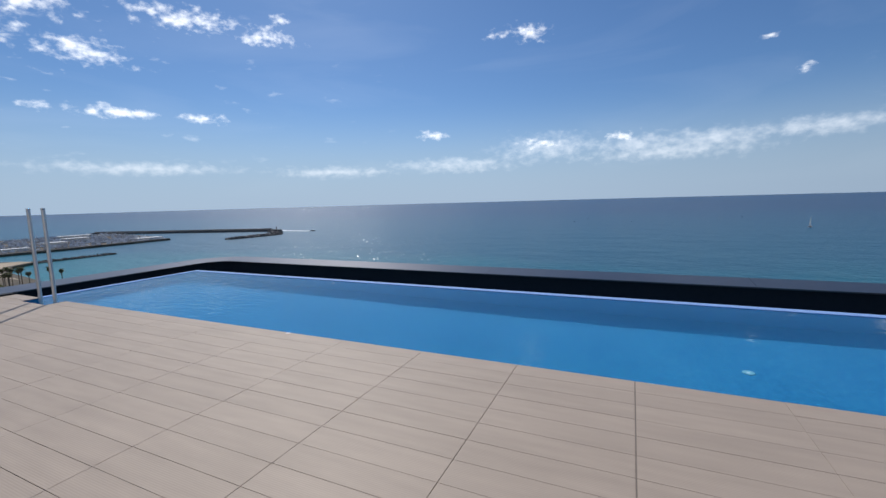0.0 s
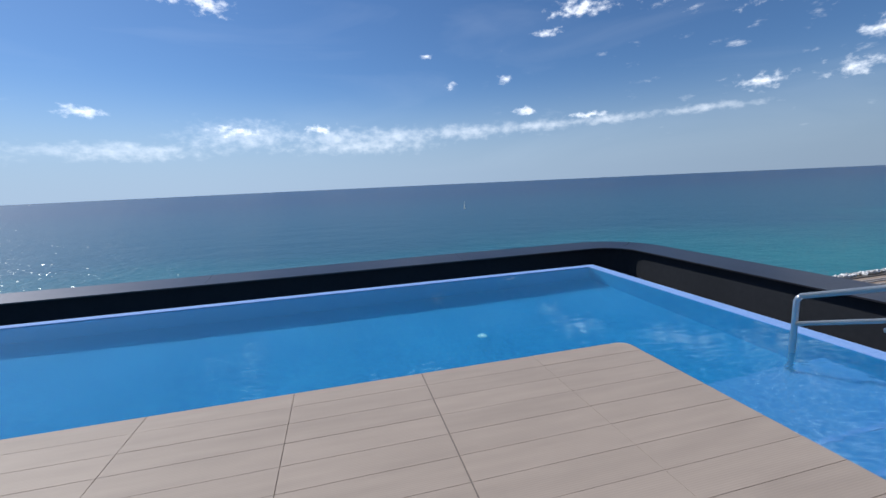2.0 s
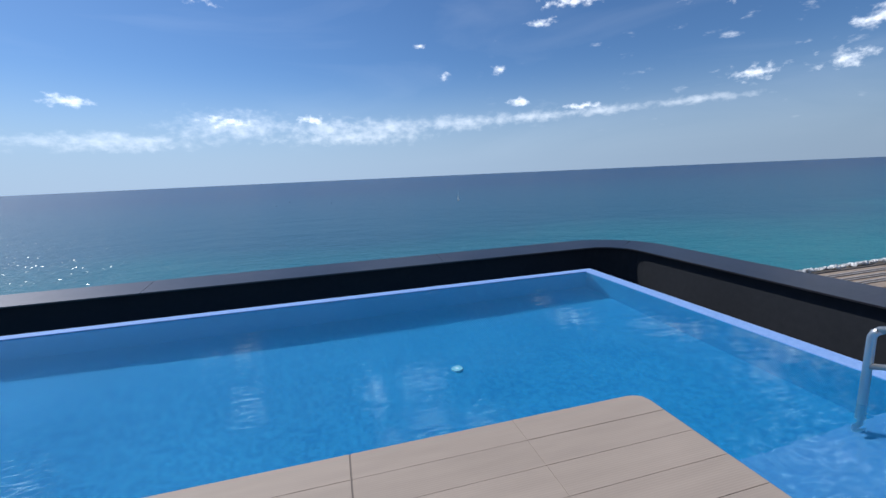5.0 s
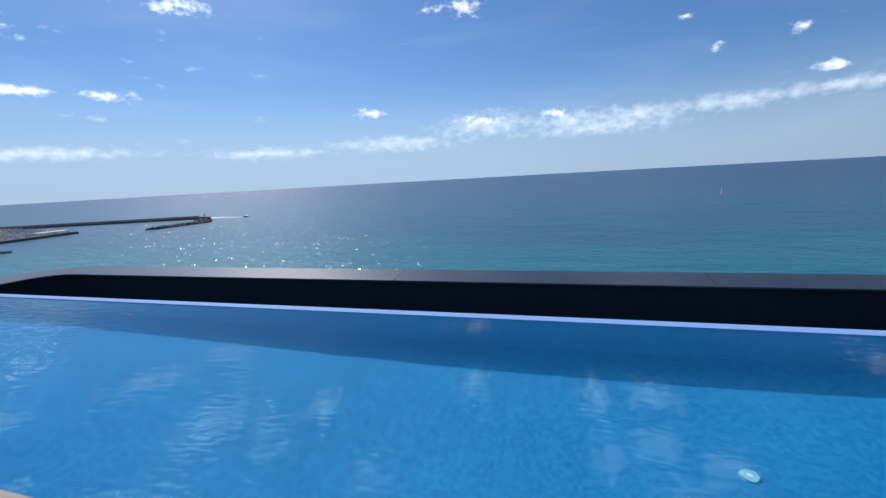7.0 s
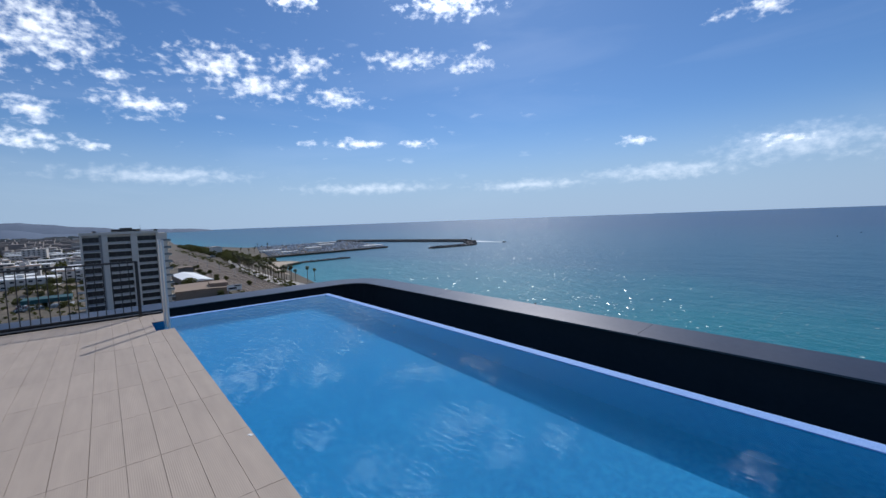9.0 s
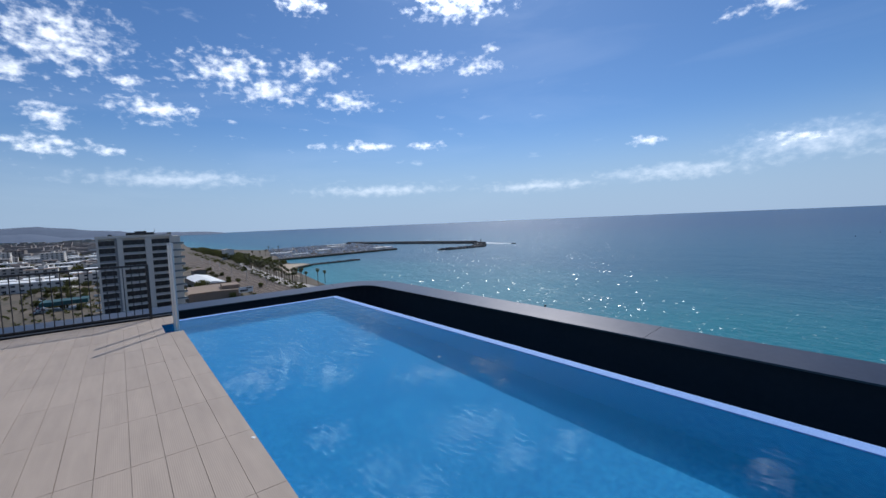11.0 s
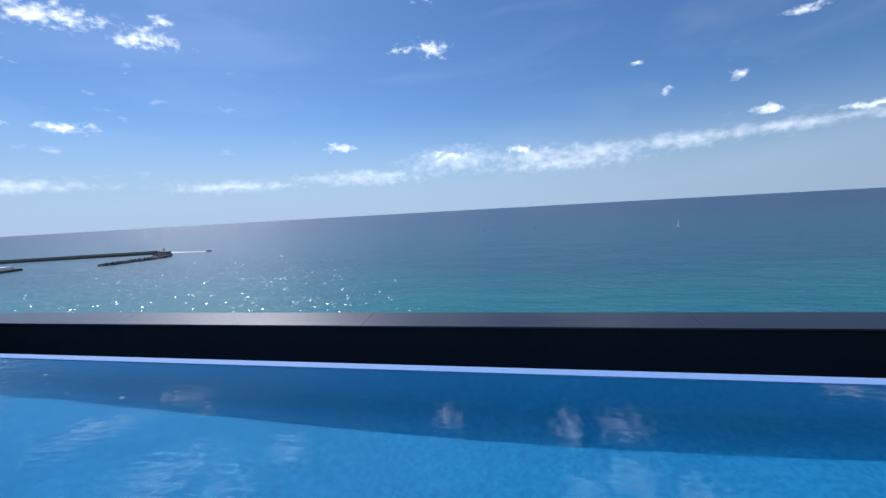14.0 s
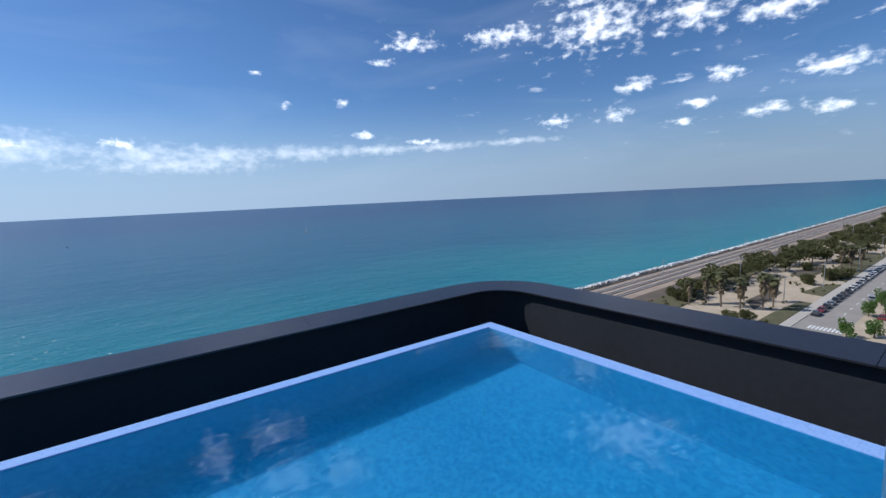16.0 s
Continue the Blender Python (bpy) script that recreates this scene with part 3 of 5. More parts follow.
# deck slab with the planks on it
DX = -11.42
inset = [(DX, -0.006), (NX0 - 0.006, -0.006), (NX0 - 0.006, NY - 0.006), (NX1 + 0.006, NY - 0.006), (NX1 + 0.006, -0.006), (-0.106, -0.006), (-0.046, -0.022), (-0.022, -0.046), (-0.006, -0.106),
         (-0.006, YS + 0.06), (0.05, YS - 0.006), (3.6, YS - 0.006), (3.6, -8), (DX, -8)]
floor = tagged(link("floor", prism(B(), inset, -0.30, -0.010), M_GROUT), "beige ribbed porcelain plank deck round the pool", "floor", kind="structure")

bm = B()
box(bm, DX - 0.20, DX, -8, -0.02, -2.3, -0.09)
box(bm, DX - 0.14, DX, -8, -0.02, -0.09, 0.03, 0.006)
tagged(link("kerb", bm, M_BLACK), "black metal kerb along the deck edge", "kerb", kind="structure")

# parapet: a rounded line round the terrace, swept with a wall and a metal cap
PXL, PXR, PY, PR = -13.62, 4.165, 5.545, 0.95


def parapet_line():
    pts = [(PXR, -9.0)]
    pts.append((PXR, PY - PR))
    for k in range(1, 9):
        a = math.pi / 2 * k / 8
        pts.append((PXR - PR + PR * math.cos(a), PY - PR + PR * math.sin(a)))
    pts.append((PXL + PR, PY))
    for k in range(1, 9):
        a = math.pi / 2 + math.pi / 2 * k / 8
        pts.append((PXL + PR + PR * math.cos(a), PY - PR + PR * math.sin(a)))
    pts.append((PXL, -9.0))
    return [Vector((*p, 0)) for p in pts]


LINE = parapet_line()
CUM = [0.0]
for a, b in zip(LINE, LINE[1:]):
    CUM.append(CUM[-1] + (b - a).length)


def on_line(s):
    for i in range(len(LINE) - 1):
        if s <= CUM[i + 1] + 1e-6:
            f = (s - CUM[i]) / (CUM[i + 1] - CUM[i])
            return LINE[i].lerp(LINE[i + 1], f), i
    return LINE[-1], len(LINE) - 2


def sweep(bm, s0, s1, profile):
    """Sweep a closed profile of (outward offset, height) along the parapet line from s0 to s1."""
    ss = [s0] + [c for c in CUM if s0 + 1e-4 < c < s1 - 1e-4] + [s1]
    rings = []
    for s in ss:
        p, i = on_line(s)
        e0 = on_line(max(s - 0.02, 0))[0]
        e1 = on_line(min(s + 0.02, CUM[-1]))[0]
        d = (e1 - e0).normalized()
        n = Vector((d.y, -d.x, 0))
        rings.append([bm.verts.new(p + n * o + Vector((0, 0, z))) for o, z in profile])
    k = len(profile)
    for a, b in zip(rings, rings[1:]):
        for j in range(k):
            bm.faces.new((a[j], a[(j + 1) % k], b[(j + 1) % k], b[j]))
    bm.faces.new(rings[0])
    bm.faces.new(rings[-1][::-1])
    return bm


wall = tagged(link("wall_parapet", sweep(B(), 0, CUM[-1], [(-0.17, -2.3), (0.26, -2.3), (0.26, -0.262), (-0.17, -0.262)]), M_WALLGREY), "dark grey rendered parapet wall with a metal cap", "wall", kind="structure")
front_s = CUM[9]                       # where the straight front begins
joint = front_s + (PXR - PR) - (-4.72)
cuts = [joint + 4.9 * k for k in (-1, 0, 1) if joint + 4.9 * k < CUM[10] - 0.6] + [CUM[4], CUM[10] + 0.35, CUM[18] + 0.3]
cuts = sorted(cuts + [CUM[1] - 4.5, CUM[1] - 9.0] + [CUM[18] + 0.3 + 4.9 * k for k in (1, 2)])
cuts = [0.0] + [c for c in cuts if 0.3 < c < CUM[-1] - 0.3] + [CUM[-1]]
CAPP = [(-0.295, -0.246), (-0.275, -0.246), (-0.270, -0.238), (0.292, -0.200), (0.292, -0.28), (0.315, -0.28), (0.315, -0.174), (0.305, -0.167), (-0.295, -0.223)]
for a, b in zip(cuts, cuts[1:]):
    part("cap_panel", sweep(B(), a + 0.003, b - 0.003, CAPP), M_CAP, wall, "dark anodised metal cap sheet")
tagged(link("floor_gutter_terrace", box(B(), -13.4, 3.9, -8, 5.3, -2.4, -2.28), M_BLACK), "dark lower catch terrace round the pool", "floor", kind="structure")

# the tower block below and the penthouse wall behind
bm = B()
box(bm, -13.4, 3.9, -14, 5.3, -38, -2.41)
tagged(link("wall_tower", bm, M_WHITE), "white rendered apartment tower carrying the terrace", "wall", kind="structure")
tagged(link("wall_penthouse", box(B(), DX, 3.9, -8.3, -8.0, -2.3, 2.9), M_WHITE), "white rendered penthouse wall behind the deck", "wall", kind="structure")


# ---- things on the terrace ----
def pool_ladder():
    t = thing("pool_ladder", -10.22, -0.06, FLOOR, "two tall brushed steel ladder posts standing in the pool recess", "pool ladder")
    for dx in (-0.228, 0.228):
        part("post", tube(B(), [(dx, 0, 0), (dx, 0, 1.0), (dx, 0, 2.42), (dx, 0, 2.432)], 0.026, 16), M_STEEL, t, smooth=True)
        part("end_cap", tube(B(), [(dx, 0, 2.432), (dx, 0, 2.444), (dx, 0, 2.450)], 0.0275, 16), M_STEEL, t)
    for z in (0.25, 0.5, 0.72):
        part("tread", box(B(), -0.205, 0.205, -0.03, 0.03, z - 0.012, z + 0.012, 0.004), M_STEEL, t)


pool_ladder()


def hand_rail():
    t = thing("pool_handrail", 1.47, -0.29, FLOOR - 0.01, "round brushed steel handrail sloping into the pool over its steps", "handrail")
    z0 = -FLOOR
    part("post", tube(B(), [(0, 0, 0.34), (0, 0, z0 + 0.27), (0, -0.012, z0 + 0.30), (0, -0.04, z0 + 0.325)], 0.024, 14), M_STEEL, t, smooth=True)
    part("top_rail", tube(B(), [(0, -0.03, z0 + 0.322), (0, -1.755, z0 + 0.955), (0, -2.45, z0 + 1.20)], 0.024, 14), M_STEEL, t, smooth=True)
    part("middle_rail", tube(B(), [(0, 0, z0 + 0.068), (0, -1.78, z0 + 0.719), (0, -2.42, z0 + 0.95)], 0.0185, 14), M_STEEL, t, smooth=True)
    part("lower_rail", tube(B(), [(0.03, -0.585, z0 + 0.207), (0.03, -1.80, z0 + 0.447), (0.03, -2.43, z0 + 0.57)], 0.0185, 14), M_STEEL, t, smooth=True)
    part("post", tube(B(), [(0, -2.44, z0 + 0.002), (0, -2.44, z0 + 1.2)], 0.024, 14), M_STEEL, t, smooth=True)


hand_rail()


def fence():
    t = thing("metal_fence", DX + 0.06, 0, 0.0, "black powder-coated metal railing with thin upright bars", "railing")
    y0, y1 = -0.36, -7.9
    part("top_rail", box(B(), -0.02, 0.02, y1, y0, 1.02, 1.055, 0.004), M_FENCE, t)
    part("bottom_rail", box(B(), -0.015, 0.015, y1, y0, 0.09, 0.115, 0.003), M_FENCE, t)
    for k in range(4):
        y = y0 - k * 2.48
        part("post", box(B(), -0.025, 0.025, y - 0.025, y + 0.025, 0.002, 1.05, 0.004), M_FENCE, t)
    me = None
    n = 62
    for k in range(1, n):
        y = y0 + (y1 - y0) * k / n
        if me is None:
            first = part("bar", box(B(), -0.007, 0.007, -0.007, 0.007, 0.10, 1.03), M_FENCE, t)
            me = first.data
            first.location.y = y
        else:
            o = new("bar", me)
            o.parent = t
            o.location.y = y


fence()

bm = B()
bmesh.ops.create_cone(bm, cap_ends=True, segments=32, radius1=0.060, radius2=0.055, depth=0.018)
d = tagged(link("drain_cover", bm, M_DISC), "pale round plastic cover on the pool floor", "drain cover")
d.location = (-0.66, 1.78, FLOOR + 0.009)
part("grate", box(B(), -0.016, 0.016, -0.016, 0.016, 0.0085, 0.0115, 0.001), M_CHIP, d)
bm = B()
box(bm, -0.02, 0.02, -0.012, 0.012, 0, 0.004, 0.001)
c = tagged(link("paper_scrap", bm, M_CHIP), "small white scrap lying on the deck edge", "scrap")
c.matrix_basis = pose(-5.20, -0.026, 0.001, 0, 0, 25)

# ---- sea and land below ----
SEA, LAND = -40.0, -38.0
M_EARTH = mat("dry_earth", (0.175, 0.135, 0.10), 0.95, 0, 0.3, 0.035, second=(0.055, 0.052, 0.034))
M_SAND = mat("pale_sand", (0.54, 0.445, 0.335), 0.95, 0, 0.15, 0.06, second=(0.36, 0.285, 0.20))
M_BALLAST = mat("brown_ballast", (0.165, 0.125, 0.095), 0.95, 0, 0.25, 0.05, second=(0.075, 0.06, 0.046))
M_BED = mat("pale_gravel", (0.43, 0.335, 0.26), 0.95, 0, 0.25, 0.15, second=(0.25, 0.19, 0.145))
M_RAIL = mat("worn_rail", (0.55, 0.50, 0.46), 0.5, 0.2, 0.2, 1.0)
M_RAILD = mat("rusty_rail", (0.27, 0.205, 0.16), 0.7, 0.1, 0.2, 1.0)
M_ASPHALT = mat("sunlit_asphalt", (0.30, 0.272, 0.245), 0.9, 0, 0.15, 0.2)
M_PAVING = mat("pale_paving", (0.46, 0.42, 0.37), 0.9, 0, 0.12, 0.3)
M_PAINT = mat("road_paint", (0.7, 0.7, 0.68), 0.7, 0, 0.1, 1.0)
M_LAWN = mat("olive_lawn", (0.135, 0.12, 0.06), 0.95, 0, 0.3, 0.3, second=(0.07, 0.07, 0.032))
M_LEAF = mat("pine_leaf", (0.098, 0.100, 0.036), 0.8, 0, 0.3, 0.5, island=0.5)
M_LEAF2 = mat("bright_leaf", (0.10, 0.17, 0.045), 0.75, 0, 0.3, 0.5, island=0.5)
M_FROND = mat("palm_frond", (0.11, 0.115, 0.05), 0.75, 0, 0.3, 0.8, island=0.6)
M_SKIRT = mat("dry_palm_skirt", (0.20, 0.15, 0.09), 0.95, 0, 0.3, 0.8, island=0.5)
M_TRUNK = mat("grey_bark", (0.17, 0.13, 0.095), 0.95, 0, 0.3, 2.0)
M_ROCK = mat("pale_boulders", (0.64, 0.63, 0.61), 0.9, 0, 0.3, 0.4, island=0.8)
M_ROCKD = mat("dark_boulders", (0.16, 0.145, 0.13), 0.95, 0, 0.3, 0.3, island=0.8)
M_CONC = mat("weathered_concrete", (0.38, 0.36, 0.33), 0.9, 0, 0.15, 0.2)
M_TOWER = mat("white_tower_render", (0.70, 0.655, 0.59), 0.85, 0, 0.08, 0.1)
M_MULLION = mat("dark_mullion", (0.07, 0.07, 0.075), 0.7)
M_TOWERS = mat("tower_spandrel", (0.52, 0.485, 0.44), 0.85, 0, 0.1, 0.15)
M_TOWERG = mat("grey_tower_panel", (0.30, 0.30, 0.30), 0.8, 0, 0.1, 0.2)
M_GLASSD = mat("dark_window_glass", (0.014, 0.016, 0.020), 0.30, 0, 0.3, 0.3)
M_BALG = mat("balcony_glass", (0.20, 0.23, 0.24), 0.15, 0, 0.1, 0.4)
M_TOWN = mat("town_render", (0.64, 0.60, 0.55), 0.9, 0, 0.15, 0.02, rnd=1.2, island=0.6, second=(0.27, 0.24, 0.22))
M_ROOFT = mat("town_roof", (0.62, 0.58, 0.54), 0.9, 0, 0.2, 0.05, rnd=1.2, second=(0.26, 0.19, 0.15))
M_ROOFW = mat("white_roof_sheet", (0.82, 0.82, 0.80), 0.6, 0, 0.05, 0.1)
M_SHED = mat("brown_shed_wall", (0.27, 0.20, 0.15), 0.9, 0, 0.12, 0.1)
M_TEAL = mat("teal_netting", (0.015, 0.075, 0.09), 0.8, 0, 0.2, 0.2)
# blue-grey of the distant air is put into the hills' base colour
M_HILL = mat("haze_tinted_hills", (0.13, 0.165, 0.23), 1.0, 0, 0.2, 0.0012, second=(0.105, 0.14, 0.20))
M_SIGN = mat("sign_board", (0.75, 0.74, 0.72), 0.7)
M_DARK = mat("dark_lettering", (0.03, 0.03, 0.03), 0.8)
M_HULL = mat("boat_white", (0.78, 0.79, 0.80), 0.35, 0, 0.1, 0.1, island=1.2, second=(0.46, 0.46, 0.47))
M_FOAM = mat("white_foam", (0.85, 0.87, 0.88), 0.9, 0, 0.08, 0.2)
M_SAIL = mat("sailcloth", (0.86, 0.85, 0.82), 0.8)


def let_through(m, colour, share):
    """Thin cloth and leaves pass on some of the light that falls on their far side."""
    nt = m.node_tree
    thin = nt.nodes.new("ShaderNodeBsdfTranslucent")
    both = nt.nodes.new("ShaderNodeMixShader")
    thin.inputs[0].default_value, both.inputs[0].default_value = (*colour, 1), share
    nt.links.new(nt.nodes["Principled BSDF"].outputs[0], both.inputs[1])
    nt.links.new(thin.outputs[0], both.inputs[2])
    nt.links.new(both.outputs[0], nt.nodes["Material Output"].inputs["Surface"])


let_through(M_SAIL, (0.86, 0.85, 0.82), 0.5)
let_through(M_LEAF, (0.13, 0.135, 0.035), 0.30)
let_through(M_LEAF2, (0.20, 0.34, 0.06), 0.40)
let_through(M_FROND, (0.18, 0.18, 0.06), 0.35)
M_TYRE = mat("tyre_rubber", (0.02, 0.02, 0.02), 0.9)
M_LAMPP = mat("galvanised_pole", (0.42, 0.43, 0.44), 0.5, 0.6)


def sea():
    bm = B()
    radii = [0, 60, 140, 300, 600, 1000, 1500, 2100, 2800, 3500, 4200, 4950]
    n = 96
    prev = None
    for r in radii:
        z = SEA + (20.5 * ((r - 1500) / 3450) ** 2 if r > 1500 else 0)
        ring = [bm.verts.new((r * math.cos(2 * math.pi * k / n), r * math.sin(2 * math.pi * k / n), z)) for k in range(n)] if r else [bm.verts.new((0, 0, z))]
        if prev:
            for k in range(n):
                if len(prev) == 1:
                    bm.faces.new((prev[0], ring[k], ring[(k + 1) % n]))
                else:
                    bm.faces.new((prev[k], ring[k], ring[(k + 1) % n], prev[(k + 1) % n]))
        prev = ring
    tagged(link("sea", bm, M_SEA, smooth=True), "blue-green sea with sun glitter, turquoise inshore", "sea", kind="structure")


sea()


def strip(name, pts, z0, z1, material, label, category):
    bm = prism(B(), pts, z0, z1)
    return tagged(link(name, bm, material), label, category, kind="structure")


coast = [(4500, 122), (1500, 113), (763, 106), (300, 103), (-250, 104), (-285, 110), (-330, 117), (-390, 126), (-420, 140), (-436, 160), (-452, 158), (-470, 148),
         (-548, 156), (-550, 210), (-556, 280), (-562, 346), (-592, 354), (-660, 374), (-822, 408), (-838, 300), (-832, 205), (-1050, 158), (-1290, 143), (-1700, 175), (-2600, 250), (-3300, 300), (-4300, 500)]
strip("ground", coast + [(-4300, -2200), (4500, -2200)], SEA - 3, LAND, M_EARTH, "dry tan coastal plain along the shore", "ground")
strip("ground_rail_yard", [(-1000, 46), (-1000, 93), (-520, 98), (-300, 86), (-250, 84), (700, 93), (700, 76), (-270, 62), (-420, 60), (-520, 66)], LAND - 0.2, LAND + 0.10, M_BALLAST, "brown gravel railway yard", "ground")
strip("pavement_promenade", [(-250, 94), (-286, 88), (-316, 88), (-400, 94), (-476, 101), (-560, 113), (-560, 122), (-476, 110), (-400, 103), (-316, 98), (-250, 102)], LAND - 0.2, LAND + 0.14, M_PAVING, "pale paved seaside promenade", "pavement")
strip("beach", [(-330, 112), (-390, 121), (-421, 136), (-440, 160), (-455, 157), (-462, 140), (-440, 122), (-400, 112)], LAND - 2.4, LAND + 0.06, M_SAND, "pale sandy beach in the bay", "beach")
strip("ground_park", [(60, 36.2), (420, 36.2), (420, 76), (60, 76)], LAND - 0.2, LAND + 0.05, M_SAND, "pale sandy park ground with paths", "ground")
strip("road", [(40, 23.5), (900, 23.5), (900, 31), (40, 31)], LAND - 0.2, LAND + 0.08, M_ASPHALT, "sunlit grey street beside the park", "road")
strip("pavement", [(40, 33.6), (900, 33.6), (900, 36.2), (40, 36.2)], LAND - 0.2, LAND + 0.22, M_PAVING, "pale kerbed pavement beside the street", "pavement")
strip("ground_plaza", [(60, 4), (420, 4), (420, 23.5), (60, 23.5)], LAND - 0.2, LAND + 0.06, M_SAND, "pale bare ground across the street", "ground")
strip("pavement_parking", [(40, 31), (900, 31), (900, 33.6), (40, 33.6)], LAND - 0.2, LAND + 0.09, M_ASPHALT, "grey parking lane along the kerb", "pavement")
bm = B()
for k in range(9):
    box(bm, 139.6, 143.2, 23.9 + 0.8 * k, 24.35 + 0.8 * k, LAND + 0.08, LAND + 0.088)
for k in range(40):
    box(bm, 160 + 8 * k, 163 + 8 * k, 27.1, 27.3, LAND + 0.08, LAND + 0.088)
tagged(link("road_marking", bm, M_PAINT), "white painted crossing and lane dashes", "road marking", kind="structure")


def lawn(pts, label="dry olive lawn with clipped edges"):
    strip("lawn", pts, LAND - 0.1, LAND + 0.35, M_LAWN, label, "lawn")


lawn([(120, 36.3), (169, 36.3), (169, 39.5), (148, 41), (120, 41)])
lawn([(182, 36.3), (206, 36.3), (204, 40), (184, 42.5)])
lawn([(212, 36.3), (300, 36.3), (300, 45), (235, 46)])
lawn([(120, 62), (190, 64), (240, 66), (400, 68), (400, 74), (120, 72)], "scrubby green strip beside the railway")
for pts in ([(150, 46), (180, 47), (186, 51), (160, 51.5)], [(210, 48), (240, 46), (250, 53), (220, 55)]):
    strip("ground_planting", pts, LAND, LAND + 0.16, M_EARTH, "bare brown planting bed in the park", "ground")

strip("ground_rail_bed", [(60, 79.5), (900, 79.5), (900, 99), (60, 97.5)], LAND - 0.2, LAND + 0.104, M_BED, "pale gravel railway bed behind the sea wall", "ground")
# railway: pairs of rails on both sides of the tower
tracks = tagged(new("railway_track"), "parallel worn railway rails on brown gravel", "railway", kind="structure")
for y in (84.6, 88.8, 93.2):
    part("ballast", box(B(), 60, 900, y - 1.35, y + 1.35, LAND + 0.0, LAND + 0.19), M_BALLAST, tracks)
    bm = B()
    for dy in (-0.72, 0.72):
        box(bm, 60, 900, y + dy - 0.2, y + dy + 0.2, LAND + 0.19, LAND + 0.36)
    part("rail", bm, M_RAIL, tracks)
for y in (62.5, 66, 70, 74.5, 79, 83):
    bm = B()
    for dy in (-0.72, 0.72):
        prism(bm, [(-250, y + dy - 0.22), (-250, y + dy + 0.22), (-620, y + dy + 0.22), (-620, y + dy - 0.22)], LAND + 0.1, LAND + 0.3)
    part("rail", bm, M_RAILD, tracks, "rusty brown rails")


strip("wall_sea", [(60, 96.9), (900, 98.2), (900, 99.0), (60, 97.7)], LAND - 0.2, LAND + 0.45, M_ROCKD, "dark low sea wall between rails and boulders", "sea wall")


# boulders
def boulder_field(name, n, place, size, material, label):
    bm = B()
    base = [Vector(v).normalized() for v in ((0, 0, 1), (0, 0, -1), (1, 0, 0.1), (-1, 0, -0.1), (0, 1, 0), (0, -1, 0.1))]
    tri = ((0, 2, 4), (0, 4, 3), (0, 3, 5), (0, 5, 2), (1, 4, 2), (1, 3, 4), (1, 5, 3), (1, 2, 5))
    verts, faces = [], []
    for _ in range(n):
        c = Vector(place())
        s = random.uniform(*size)
        o = len(verts)
        turn = Euler((random.random() * 6, random.random() * 6, random.random() * 6)).to_matrix()
        for b in base:
            verts.append(c + turn @ (b * s * random.uniform(0.7, 1.2)))
        faces += [(o + i, o + j, o + k) for i, j, k in tri]
    bm.free()
    me = bpy.data.meshes.new(name)
    me.from_pydata(verts, [], faces)
    me.materials.append(material)
    return tagged(new(name, me), label, "rocks", kind="stuff")


def shore_e():
    x = 60 + 900 * random.random() ** 1.6
    t = random.random()
    y = 98.5 + 6.5 * t + (x > 500) * (x - 500) * 0.008
    return (x, y, LAND + 1.15 - 2.6 * t + random.uniform(-0.35, 0.35))


boulder_field("rock_revetment", 4200, shore_e, (0.5, 1.05), M_ROCK, "pale boulder sea wall beside the railway")


def along(pts, spread, zlo, zhi):
    def f():
        i = random.randrange(len(pts) - 1)
        a, b = Vector(pts[i]), Vector(pts[i + 1])
        p = a.lerp(b, random.random())
        return (p.x + random.uniform(-spread, spread), p.y + random.uniform(-spread, spread), random.uniform(zlo, zhi))
    return f


boulder_field("groyne", 420, along([(-444, 150), (-446, 185), (-449, 222)], 2.2, SEA - 0.6, SEA + 1.0), (0.8, 1.7), M_ROCKD, "dark boulder groyne reaching into the bay")
boulder_field("breakwater_head", 700, along([(-541, 497), (-500, 470), (-468, 438), (-470, 400), (-474, 368)], 6, SEA - 1.0, SEA + 1.6), (1.2, 3.0), M_ROCKD, "brown boulder spur at the breakwater's end")
bw = tagged(link("breakwater", prism(B(), [(-860, 396), (-700, 446), (-541, 494), (-520, 494), (-522, 502), (-545, 505), (-705, 456), (-864, 406)], SEA - 2, SEA + 3.2), M_ROCKD), "long dark concrete and rock breakwater", "breakwater", kind="structure")
part("crown_wall", prism(B(), [(-860, 402), (-700, 452), (-545, 500), (-545, 503), (-702, 455), (-862, 405)], SEA + 3.2, SEA + 4.8), M_ROCKD, bw)
bc = thing("beacon", -530, 498, SEA + 3.2, "small harbour beacon on the breakwater's end", "beacon")
part("tower", tube(B(), [(0, 0, 0), (0, 0, 3.6)], 0.6, 10), M_SHED, bc)
part("lantern", tube(B(), [(0, 0, 3.6), (0, 0, 4.6)], 0.8, 10), M_GLASSD, bc)


